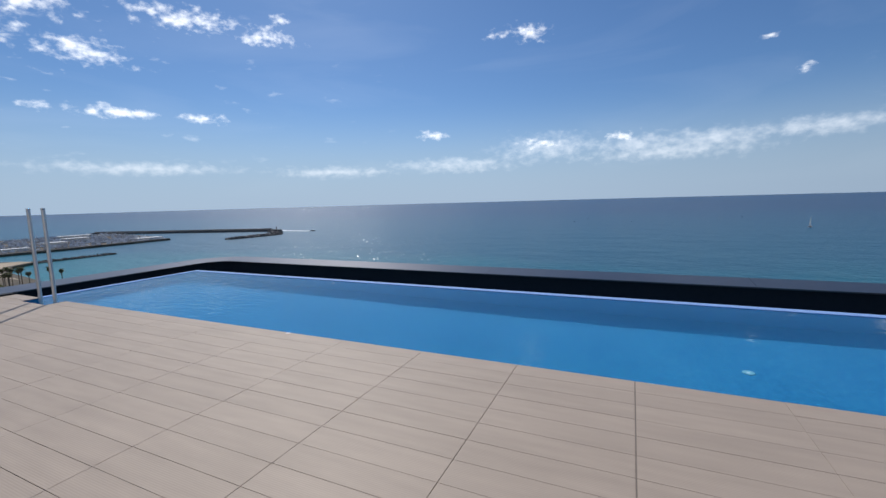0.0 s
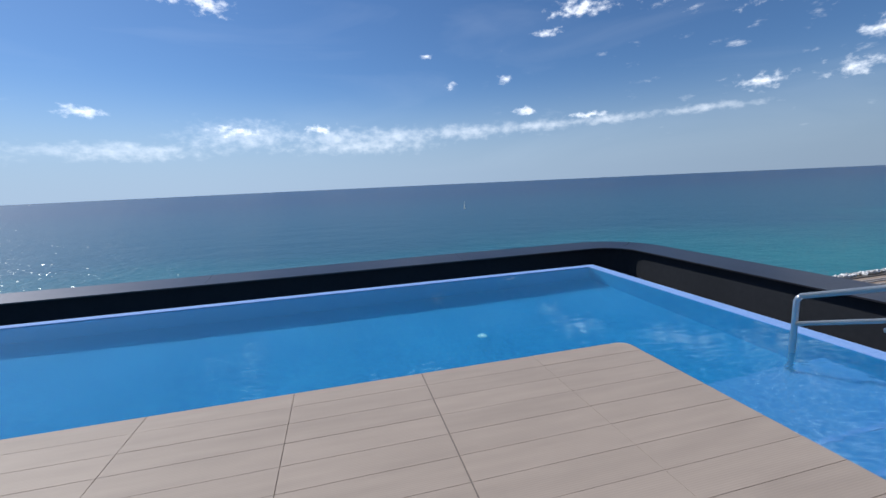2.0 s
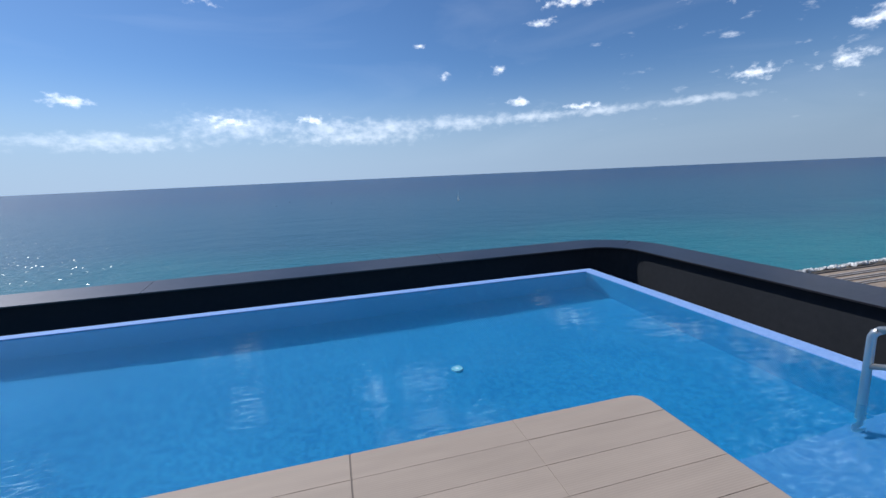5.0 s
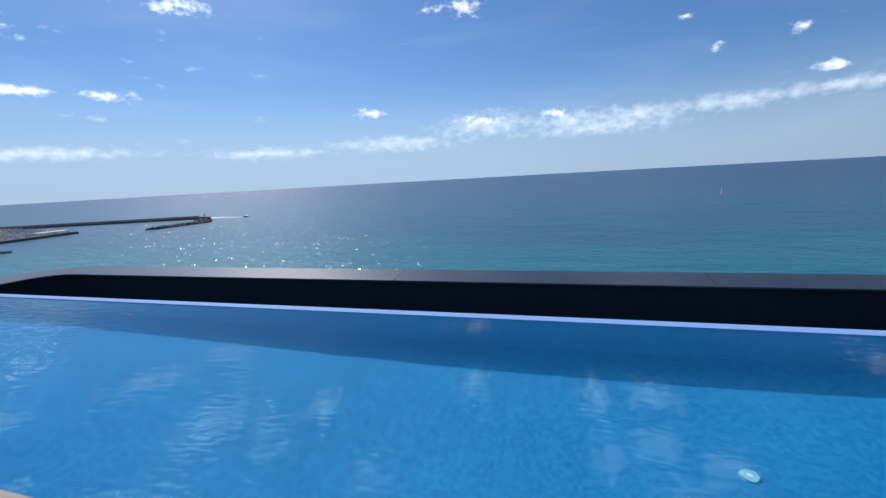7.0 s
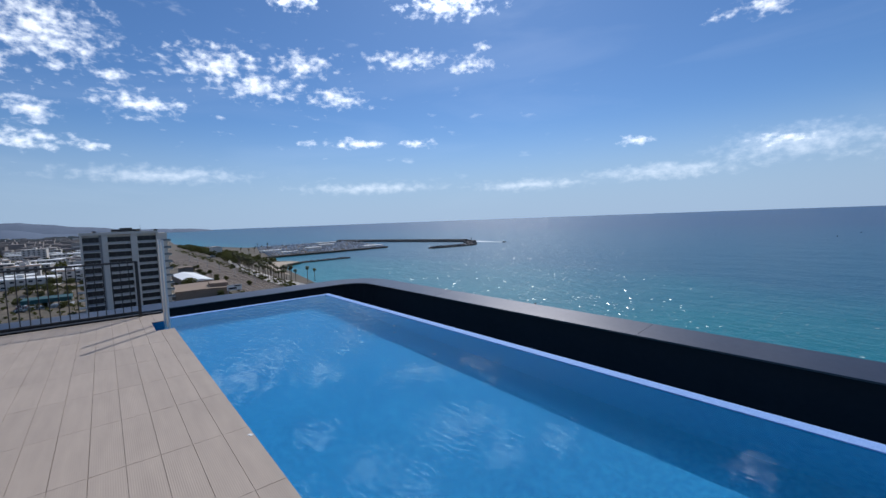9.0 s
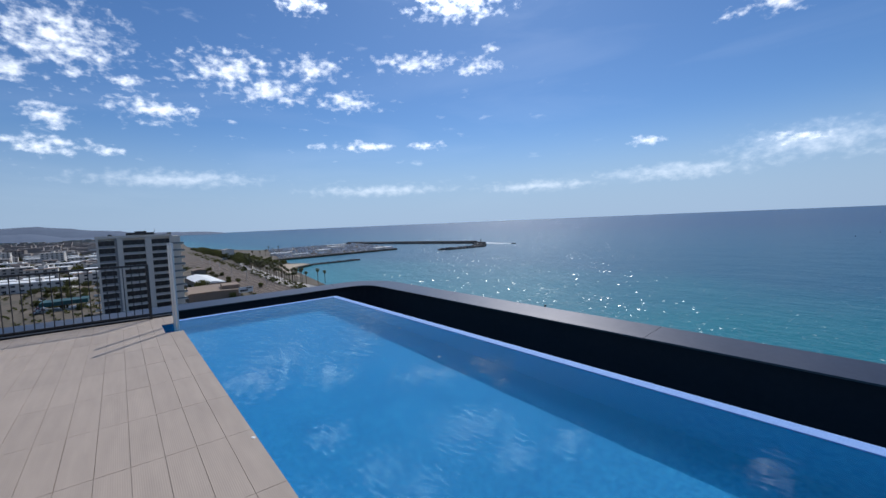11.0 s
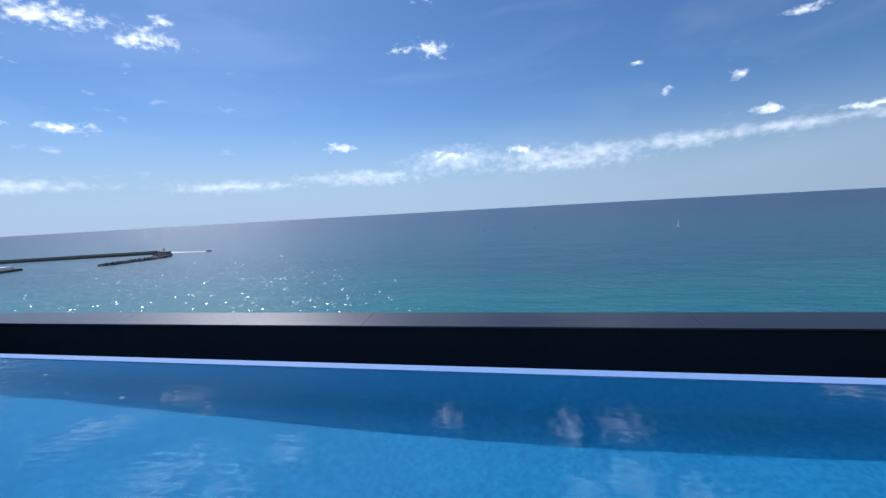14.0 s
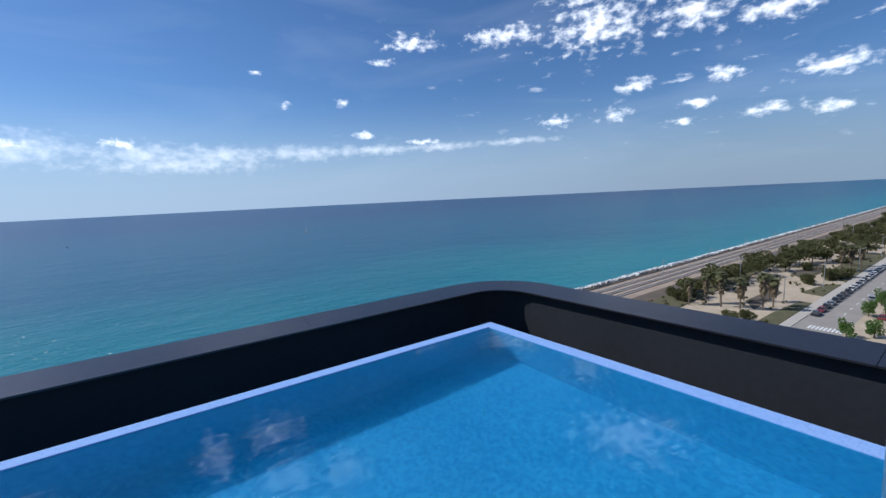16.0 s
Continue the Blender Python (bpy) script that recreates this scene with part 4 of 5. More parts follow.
# ---- plants ----
def leaf_cloud(seed, rx, ry, rz, n, size, lobes):
    """A crown of small bent leaf clumps set on several lobes, with gaps between them."""
    rng = random.Random(seed)
    centres = [(Vector((rng.uniform(-1, 1) * rx * 0.6, rng.uniform(-1, 1) * ry * 0.6, rng.uniform(-0.5, 0.6) * rz)), rng.uniform(0.35, 0.6)) for _ in range(lobes)]
    verts, faces = [], []
    for _ in range(n):
        c, k = rng.choice(centres)
        d = Vector((rng.gauss(0, 1), rng.gauss(0, 1), rng.gauss(0, 1))).normalized() * rng.uniform(0.55, 1.08)
        p = c + Vector((d.x * rx * k, d.y * ry * k, d.z * rz * k))
        s = size * rng.uniform(0.6, 1.3)
        m = Euler((rng.random() * 6, rng.random() * 6, rng.random() * 6)).to_matrix()
        o = len(verts)
        verts += [p + m @ Vector(q) * s for q in ((-0.5, -0.5, 0), (0.5, -0.45, 0.12), (0.45, 0.5, 0), (-0.5, 0.45, 0.14), (0, 0, 0.35))]
        faces += [(o, o + 1, o + 4), (o + 1, o + 2, o + 4), (o + 2, o + 3, o + 4), (o + 3, o, o + 4)]
    return verts, faces


def mesh_of(name, verts, faces, material):
    me = bpy.data.meshes.new(name)
    me.from_pydata(verts, [], faces)
    me.materials.append(material)
    return me


def tree(seed, h, r, material, label, flat=0.55):
    t = thing("tree", 0, 0, -500, label, "tree", "park trees")
    rng = random.Random(seed)
    top = h * 0.62
    bm = B()
    lean = (rng.uniform(-0.3, 0.3), rng.uniform(-0.3, 0.3))
    rings = [(0, 0, 0, 0.22), (lean[0] * 0.5, lean[1] * 0.5, top * 0.5, 0.17), (lean[0], lean[1], top, 0.10)]
    for (x0, y0, z0, r0), (x1, y1, z1, r1) in zip(rings, rings[1:]):
        bmesh.ops.create_cone(bm, cap_ends=True, segments=8, radius1=r0, radius2=r1, depth=z1 - z0, matrix=Matrix.Translation(((x0 + x1) / 2, (y0 + y1) / 2, (z0 + z1) / 2)))
    for _ in range(5):
        a = rng.random() * 6.28
        tube(bm, [(lean[0] * 0.7, lean[1] * 0.7, top * 0.7), (math.cos(a) * r * 0.3, math.sin(a) * r * 0.3, top), (math.cos(a) * r * 0.62, math.sin(a) * r * 0.62, top * 1.12)], 0.06, 5)
    part("trunk", bm, M_TRUNK, t)
    v, f = leaf_cloud(seed, r, r, h * flat * 0.75, 950, 0.075 * r + 0.16, 11)
    cr = new("crown", mesh_of("crown", v, f, material))
    cr.parent = t
    cr.location.z = h * 0.68
    return t


def palm(seed, h, skirt, label):
    t = thing("palm_tree", 0, 0, -500, label, "palm tree", "palms")
    rng = random.Random(seed)
    part("trunk", tube(B(), [(0, 0, 0), (0.04, 0, h * 0.4), (0.02, 0.03, h)], 0.2, 8), M_TRUNK, t)
    verts, faces = [], []
    for k in range(34):
        a = k * 2.399 + rng.uniform(-0.2, 0.2)
        e = rng.uniform(-0.5, 1.1)
        ln = rng.uniform(1.3, 1.75)
        side = Vector((-math.sin(a), math.cos(a), 0))
        o = len(verts)
        for j in range(5):
            s = j / 4
            out = ln * s * math.cos(e * (1 - 0.3 * s))
            up = ln * s * math.sin(e) - 0.75 * s * s
            w = 0.42 * math.sin(math.pi * min(s * 0.8 + 0.12, 1))
            c = Vector((math.cos(a) * out, math.sin(a) * out, h + up))
            verts += [c - side * w, c + Vector((0, 0, 0.10)), c + side * w]
            if j:
                q = o + 3 * j
                faces += [(q - 3, q - 2, q + 1, q), (q - 2, q - 1, q + 2, q + 1)]
    cr = new("crown", mesh_of("crown", verts, faces, M_FROND))
    cr.parent = t
    if skirt:
        verts, faces = [], []
        for k in range(150):
            a, z = rng.random() * 6.283, h - rng.random() * skirt
            s = rng.uniform(0.7, 1.15) * (1.0 - 0.6 * (h - z) / skirt)
            side = Vector((-math.sin(a), math.cos(a), 0)) * 0.22
            c = Vector((math.cos(a), math.sin(a), 0))
            o = len(verts)
            verts += [c * 0.15 + Vector((0, 0, z)) - side, c * 0.15 + Vector((0, 0, z)) + side, c * (s + 0.2) + Vector((0, 0, z - 0.55)) + side, c * (s + 0.1) + Vector((0, 0, z - 0.7)) - side]
            faces.append((o, o + 1, o + 2, o + 3))
        sk = new("dry_skirt", mesh_of("dry_skirt", verts, faces, M_SKIRT))
        sk.parent = t
    return t


def scatter(models, spots, zbase=LAND + 0.06, smin=0.85, smax=1.15):
    for i, (x, y) in enumerate(spots):
        src = models[i % len(models)]
        s = random.uniform(smin, smax)
        c = copy_thing(src, pose(x, y, zbase, 0, 0, random.uniform(0, 360)))
        c.scale = (s, s, s * random.uniform(0.92, 1.08))


def drop(models):
    for m in models:
        for o in (*m.children_recursive, m):
            bpy.data.objects.remove(o)


pines = [tree(11 + k, 6.0 + 0.5 * k, 4.6 + 0.4 * k, M_LEAF, "dark green spreading pine in the sandy park") for k in range(4)]
leafy = [tree(31 + k, 4.6, 2.2, M_LEAF2, "small bright green street tree", 0.8) for k in range(2)]
bushes = [tree(51 + k, 2.6, 2.3, M_LEAF, "low dense dark green shrub", 1.0) for k in range(2)]
shaggy = [palm(61 + k, 7.3 + 0.6 * k, 4.2, "fan palm with a shaggy skirt of dry leaves") for k in range(2)]
tall = [palm(71 + k, 9.0 + 0.8 * k, 1.2, "tall promenade palm with a bare trunk") for k in range(2)]
scatter(shaggy, [(148, 59), (147, 54), (148, 49), (151, 44), (157, 43), (152, 56), (160, 52), (143, 62), (241, 40), (248, 38), (252, 42), (236, 42), (163, 46)], smin=1.1, smax=1.4)
scatter(pines, [(153, 67), (160, 69), (172, 66), (182, 67), (190, 65), (199, 67), (208, 64), (220, 67), (232, 66), (240, 62), (247, 60), (256, 56), (262, 52), (270, 58), (280, 62), (292, 66),
                (300, 56), (312, 60), (322, 50), (334, 58), (346, 64), (350, 48), (362, 56), (376, 62), (388, 50), (396, 58), (410, 64), (424, 54), (440, 60), (460, 52), (480, 62), (500, 56), (300, 44), (330, 42), (365, 43), (400, 44), (450, 44), (275, 47), (520, 64), (550, 58), (585, 66), (620, 60), (660, 66), (700, 60), (225, 58)])
scatter(bushes, [(201, 44), (205, 46), (213, 41), (218, 39), (224, 38), (145, 66), (150, 71), (170, 71), (186, 70), (205, 70), (232, 71), (132, 46), (126, 44), (136, 43), (232, 52), (260, 46)])
scatter(leafy, [(136.6, 22.4), (141.5, 18.2), (163, 22.6), (180, 22.4), (192, 21.3), (210, 21), (232, 21.2), (255, 21), (168, 15), (186, 15), (163, 18), (180, 18.6), (200, 18), (222, 17)], smin=0.7, smax=0.9)
prom = []
for k in range(40):
    s = k / 39
    prom.append((-282 - 250 * s, 91 + 21 * s * s + 3 * s + random.uniform(-0.6, 0.6)))
    if k % 2 == 0 or k < 14:
        prom.append((-284 - 240 * s, 99 + 17 * s * s + random.uniform(-0.6, 0.6)))
scatter(tall, prom + [(-280, 106), (-280, 111), (-600, 150), (-640, 168), (-700, 195), (-720, 210), (-760, 205), (-620, 145)])
scatter(pines, [(-430 - 17 * k, 106 + 3 * math.sin(k * 2.1) + 0.028 * 17 * k * 0.9) for k in range(8)] + [(-560 - 22 * k, 118 + 8 * math.sin(k * 1.7)) for k in range(14)] + [(-312, 40)])
scatter(pines, [(-360 - 9 * k, -12 - 9 * (k % 5) - 0.2 * k) for k in range(16)], smin=0.6, smax=1.0)
scatter(bushes, [(-330 - 13 * k, 60 + 9 * math.sin(k * 1.3)) for k in range(14)] + [(-300 - 11 * k, -20 - 7 * (k % 4)) for k in range(8)] + [(-262, 48), (-300, 74)])
drop(pines + leafy + bushes + shaggy + tall)


v, f = [], []
rs = random.Random(77)
for k in range(900):
    x = -265 - 640 * rs.random() ** 1.3
    y = rs.uniform(-70, 62) if rs.random() < 0.75 else rs.uniform(86, 97) + 0.02 * (-x - 270)
    if -300 < x < -240 and -12 < y < 30:
        continue
    a, b = leaf_cloud(300 + k % 7, 1.5, 1.5, 0.9, 14, 0.8, 3)
    o = len(v)
    v += [q + Vector((x, y, LAND + 0.7)) for q in a]
    f += [tuple(i + o for i in q) for q in b]
tagged(new("scrub", mesh_of("scrub", v, f, M_LEAF)), "low dry scrub scattered over the waste ground", "scrub", kind="stuff")
v, f = [], []
for k in range(260):
    x, y = rs.uniform(120, 420), rs.uniform(38, 75)
    a, b = leaf_cloud(400 + k % 7, 1.0, 1.0, 0.6, 14, 0.5, 3)
    o = len(v)
    v += [q + Vector((x, y, LAND + 0.45)) for q in a]
    f += [tuple(i + o for i in q) for q in b]
tagged(new("low_planting", mesh_of("low_planting", v, f, M_LEAF)), "low green ground planting in the park", "planting", kind="stuff")


# ---- street things ----
def car(material, label):
    t = thing("car", 0, 0, -500, label, "car", "parked cars")
    bm = B()
    box(bm, -2.1, 2.1, -0.86, 0.86, 0.28, 0.82, 0.12)
    part("body", bm, material, t)
    bm = B()
    pts = [(-1.75, 0.80), (1.05, 0.80), (0.45, 1.38), (-1.35, 1.40)]
    lo = [bm.verts.new((x, -0.76 if z < 1 else -0.62, z)) for x, z in pts]
    hi = [bm.verts.new((x, 0.76 if z < 1 else 0.62, z)) for x, z in pts]
    bm.faces.new(lo)
    bm.faces.new(hi[::-1])
    for i in range(4):
        bm.faces.new((lo[i], lo[(i + 1) % 4], hi[(i + 1) % 4], hi[i]))
    part("cabin", bm, M_GLASSD, t, "dark glazed cabin")
    part("roof", box(B(), -1.3, 0.42, -0.62, 0.62, 1.38, 1.44, 0.02), material, t)
    for x in (-1.3, 1.3):
        for y in (-0.8, 0.8):
            bm = B()
            bmesh.ops.create_cone(bm, cap_ends=True, segments=14, radius1=0.32, radius2=0.32, depth=0.2, matrix=Matrix.Translation((x, y, 0.32)) @ Matrix.Rotation(math.pi / 2, 4, "X"))
            part("wheel", bm, M_TYRE, t)
    return t


paints = [(mat("car_paint_dark", (0.03, 0.035, 0.045), 0.3, 0.3, coat=0.5), "dark grey hatchback parked by the kerb"), (mat("car_paint_white", (0.75, 0.75, 0.74), 0.35, coat=0.5), "white car parked by the kerb"),
          (mat("car_paint_red", (0.22, 0.02, 0.03), 0.35, coat=0.5), "dark red car parked by the kerb"), (mat("car_paint_silver", (0.42, 0.44, 0.46), 0.35, 0.4, coat=0.5), "silver car parked by the kerb")]
cars = [car(*p) for p in paints]
order = [0, 2, 0, 3, 0, 0, 0, 0, 1, 1, 3, 1, 0, 1, 3, 1, 0, 3, 1, 1]
for k, c in enumerate(order):
    copy_thing(cars[c], pose(155 + 5.4 * k, 32.2, LAND + 0.092, 0, 0, 180 if k % 3 else 0))
for k, (x, y, c) in enumerate(((162, 19.5, 2), (170, 18.2, 1), (186, 25.3, 3), (232, 25.5, 1))):
    copy_thing(cars[c], pose(x, y, LAND + 0.092 if y > 23 else LAND + 0.062, 0, 0, 5 * k))
for k in range(26):
    copy_thing(cars[(k * 7 + k // 3) % 4], pose(-300 - 5.6 * (k % 13), -36 - 22 * (k // 13) - 0.5 * (k % 13), LAND + 0.002, 0, 0, 90))
drop(cars)


def lamp_post(x, y, h):
    t = thing("street_lamp", x, y, LAND + 0.06, "slim grey street lamp post", "street lamp", "lamp posts")
    part("pole", tube(B(), [(0, 0, 0), (0, 0, h)], 0.11, 8), M_LAMPP, t)
    part("arm", tube(B(), [(0, 0, h), (0, -1.3, h + 0.12)], 0.06, 6), M_LAMPP, t)
    part("head", box(B(), -0.16, 0.16, -1.9, -1.2, h + 0.06, h + 0.2, 0.03), M_LAMPP, t)


for x, y, h in ((195, 39, 10), (241, 37.5, 10), (232, 64, 10), (189, 63, 10), (167, 43, 8), (354, 59, 12), (298, 65, 10), (290, 37.5, 10), (340, 37.5, 10), (76.5, 93, 9)):
    lamp_post(x, y, h)


def catenary(x, y):
    t = thing("catenary_mast", x, y, LAND + 0.1, "thin railway catenary mast with a bracket", "railway mast", "catenary masts")
    part("mast", box(B(), -0.12, 0.12, -0.12, 0.12, 0, 7.5), M_LAMPP, t)
    part("bracket", tube(B(), [(0, 0, 6.6), (0, -2.6, 6.9)], 0.07, 6), M_LAMPP, t)


for k in range(9):
    catenary(185 + 48 * k, 91.5)
for k in range(6):
    catenary(-300 - 55 * k, 77)
pm = thing("beach_mast", -81, 100, LAND, "dark slim mast standing on the shore", "mast")
part("pole", tube(B(), [(0, 0, -1), (0, 0, 12.5)], 0.1, 8), M_FENCE, pm)
part("head", box(B(), -0.2, 0.2, -0.2, 0.2, 12.4, 13.0, 0.05), M_FENCE, pm)


# ---- the tower across the town ----
def residential_tower():
    t = thing("apartment_tower", -262, 8, LAND, "white ten-storey apartment tower with dark window bands", "apartment tower")
    H, n = 38.1, 10
    fh = H / (n + 0.3)
    part("wall", box(B(), -16, -1.2, -17.5, 17.3, 0, H), M_TOWER, t)
    for y0, y1 in ((-17.5, -16.6), (-9.4, -7.2), (1.9, 4.6), (12.4, 13.2)):
        part("pier", box(B(), -1.3, 0.35, y0, y1, 0, H + 0.6, 0.05), M_TOWER, t)
    part("fascia", box(B(), -1.5, 0.5, -17.7, 13.4, H - 0.1, H + 1.2, 0.05), M_TOWER, t, "white roof fascia")
    bays = ((-16.6, -10.4, M_TOWERG, 0.35), (-7.2, 1.9, M_TOWERS, 1.6), (4.6, 12.4, M_TOWERS, 1.6))
    part("panel", box(B(), -1.25, -0.1, -10.4, -9.4, 0, H), M_TOWERG, t, "grey facade panel")
    for k in range(n):
        z = k * fh
        for y0, y1, m, deep in bays:
            part("spandrel", box(B(), -1.25, 0.15 if deep > 1 else -0.1, y0, y1, z, z + 1.25), m, t)
            win = part("window", box(B(), -1.3, 0.1 - deep if deep < 1 else -1.12, y0 + 0.05, y1 - 0.05, z + 1.25, z + fh - 0.1), M_GLASSD, t, "dark recessed window band")
            for q in range(1, 3):
                yy = y0 + (y1 - y0) * (q + 0.15 * ((k * 3 + q) % 3 - 1)) / 3
                part("mullion", box(B(), -1.12, -1.0 if deep > 1 else -0.22, yy - 0.12, yy + 0.12, z + 1.25, z + fh - 0.1), M_MULLION, win)
        bal = part("balcony", box(B(), -9.5, 0.0, 13.2, 18.8, z, z + 0.45), M_TOWER, t, "corner balcony slab")
        part("parapet_glass", box(B(), -0.2, -0.1, 13.2, 18.7, z + 0.45, z + 1.35), M_BALG, bal)
        for y0, y1, m, deep in bays:
            part("slab_edge", box(B(), -1.1, 0.85 if deep > 1 else 0.5, y0 - 0.3, y1 + 0.3, z + 0.05, z + 0.42, 0.04), M_TOWER, t, "projecting white floor slab")
        part("ledge", box(B(), -3.0, 0.55, -19.9, -16.6, z + fh - 0.55, z + fh, 0.05), M_TOWER, t)
    part("side_wall", box(B(), -9.0, -3.2, 13.2, 16.8, 0, H - 0.2), M_TOWERG, t)
    for x0, x1, y0, y1, h in ((-9, -3, -5.5, 6.2, 2.4), (-8, -4, -2, 3, 3.1), (-6, -4, -12.8, -11.2, 1.9), (-6, -4, 12, 13.6, 2.0)):
        part("roof_plant", box(B(), x0, x1, y0, y1, H, H + h, 0.1), M_GLASSD, t, "dark rooftop plant")
    part("aerial", tube(B(), [(-5, 6.5, H), (-5, 6.5, H + 4.2)], 0.09, 6), M_LAMPP, t)


residential_tower()


# ---- sheds by the railway ----
def shed(name, x, y, w, d, h, rz, wall_m, roof_m, label, pitch=1.2):
    t = thing(name, x, y, LAND, label, "shed", rz=rz)
    part("wall", box(B(), -w / 2, w / 2, -d / 2, d / 2, 0, h), wall_m, t)
    bm = B()
    pts = [(-d / 2 - 0.5, h), (d / 2 + 0.5, h), (d / 2 + 0.5, h + 0.15), (0, h + pitch), (-d / 2 - 0.5, h + 0.15)]
    a = [bm.verts.new((-w / 2 - 0.4, q, z)) for q, z in pts]
    b = [bm.verts.new((w / 2 + 0.4, q, z)) for q, z in pts]
    bm.faces.new(a)
    bm.faces.new(b[::-1])
    for i in range(5):
        bm.faces.new((a[i], a[(i + 1) % 5], b[(i + 1) % 5], b[i]))
    part("roof", bm, roof_m, t)
    for k in range(5):
        q = -w / 2 + w * (k + 0.5) / 5
        part("window", box(B(), q - 0.8, q + 0.8, -d / 2 - 0.06, -d / 2 + 0.1, 1.2, 2.6), M_GLASSD, t)
    return t


shed("white_roofed_shed", -345, 46, 62, 15, 4.8, 2, M_SHED, M_ROOFW, "low shed with a bright white sheet roof", 1.6)
wh = shed("warehouse", -282, 42, 34, 26, 5.2, -6, M_SHED, M_SHED, "brown flat warehouse beside the railway yard", 0.5)
part("upper_block", box(B(), -2, 12, 4, 13.2, 5.2, 7.6, 0.05), M_SHED, wh)
sg = thing("sign", -262.5, 55.5, LAND, "white sign board with dark unreadable lettering", "sign")
part("board", box(B(), -0.1, 0.1, -3.6, 4.2, 3.2, 6.4, 0.02), M_SIGN, sg)
part("leg", box(B(), -0.1, 0.1, -3.2, -3.0, 0, 3.2), M_LAMPP, sg)
part("leg", box(B(), -0.1, 0.1, 3.4, 3.6, 0, 3.2), M_LAMPP, sg)
part("letter_bar", box(B(), 0.1, 0.14, -2.9, 1.4, 3.8, 4.8), M_DARK, sg)
part("letter_bar", box(B(), 0.1, 0.14, 0.4, 3.6, 5.3, 6.0), M_DARK, sg)
shed("small_brick_shed", -440, 55, 14, 10, 4.5, 0, M_ROCKD, M_SHED, "small dark brick shed in the rail yard")
shed("station_house", -640, 118, 18, 12, 13, 0, M_TOWER, M_ROOFT, "tall pale house beyond the trees")
tn = thing("scaffold_netting", -312, -28, LAND, "teal netting over a low building site", "netting")
part("frame", box(B(), -7, 7, -9, 12, 0, 0.4), M_LAMPP, tn)
part("sheet", box(B(), -6.5, 6.5, -8.5, 11.5, 2.9, 5.2, 0.3), M_TEAL, tn)
for y in (-8, -3, 2, 7, 11):
    part("leg", box(B(), 6.2, 6.4, y - 0.1, y + 0.1, 0.4, 3), M_SIGN, tn)


# ---- town ----
def town_block(w, d, h, seed):
    t = thing("apartment_block", 0, 0, -500, "pale rendered town building with dark windows", "building", "town buildings")
    part("wall", box(B(), -w / 2, w / 2, -d / 2, d / 2, 0, h), M_TOWN, t)
    rf = part("roof", box(B(), -w / 2 - 0.3, w / 2 + 0.3, -d / 2 - 0.3, d / 2 + 0.3, h, h + 0.5), M_ROOFW if d > 35 else M_ROOFT, t)
    part("stair_head", box(B(), -2, 2, -2, 2, h + 0.5, h + 2.8), M_TOWN, rf)
    k = max(2, int(h / 3))
    for f in range(k):
        z = f * h / k
        nb = max(2, int(d / 5))
        for q in range(nb):
            y = -d / 2 + d * (q + 0.5) / nb
            part("window", box(B(), w / 2 - 0.1, w / 2 + 0.05, y - 1.2, y + 1.2, z + 1.0, z + 2.4), M_GLASSD, t)
    return t


blocks = [town_block(14, 22, 12, 1), town_block(12, 16, 9, 2), town_block(18, 40, 7, 3), town_block(12, 26, 18, 4)]
rng = random.Random(5)
spots = []
while len(spots) < 90:
    az, r = rng.uniform(90.8, 106), 430 + 900 * rng.random() ** 1.3
    x, y = -r * math.sin(radians(az)), r * math.cos(radians(az))
    if all((x - a) ** 2 + (y - b) ** 2 > 900 for a, b in spots):
        spots.append((x, y))
for x, y in spots:
    copy_thing(blocks[rng.choice((0, 1, 2, 2, 3 if x < -700 else 1))], pose(x, y, LAND, 0, 0, rng.uniform(-12, 12)))
drop(blocks)
verts, faces = [], []
for _ in range(1500):
    az, r = rng.uniform(86.5, 112), 1100 + 2600 * rng.random()
    x, y = -r * math.sin(radians(az)), r * math.cos(radians(az))
    if y > 120 or (y > 60 and x > -1200):
        continue
    w, d, h = rng.uniform(8, 26), rng.uniform(10, 40), rng.choice((6, 8, 9, 12, 15, 20))
    o = len(verts)
    verts += [(x + a * w / 2, y + b * d / 2, LAND + c * h) for c in (0, 1) for a, b in ((-1, -1), (1, -1), (1, 1), (-1, 1))]
    faces += [(o + 4, o + 5, o + 6, o + 7)] + [(o + i, o + (i + 1) % 4, o + 4 + (i + 1) % 4, o + 4 + i) for i in range(4)]
tagged(new("far_town", mesh_of("far_town", verts, faces, M_TOWN)), "pale far-off town spread below the hills", "town", kind="stuff")
v, f = [], []
for k in range(700):
    az, r = rng.uniform(86.5, 110), 480 + 2600 * rng.random()
    x, y = -r * math.sin(radians(az)), r * math.cos(radians(az))
    a, b = leaf_cloud(900 + k % 5, 5, 5, 3.2, 26, 2.2, 4)
    o = len(v)
    v += [q + Vector((x, y, LAND + 3)) for q in a]
    f += [tuple(i + o for i in q) for q in b]
tagged(new("far_trees", mesh_of("far_trees", v, f, M_LEAF)), "scattered far green trees between the houses", "trees", kind="stuff")

v, f = [], []
for k in range(420):
    x = -470 - 620 * rng.random()
    y = 112 + 0.02 * (-x - 470) + rng.uniform(0, 34) * (1 if x > -820 else 0.8)
    a, b = leaf_cloud(950 + k % 5, 3.6, 3.6, 2.4, 24, 1.7, 4)
    o = len(v)
    v += [q + Vector((x, y, LAND + 2)) for q in a]
    f += [tuple(i + o for i in q) for q in b]
tagged(new("shore_trees", mesh_of("shore_trees", v, f, M_LEAF)), "dark scattered trees behind the bay and marina", "trees", kind="stuff")

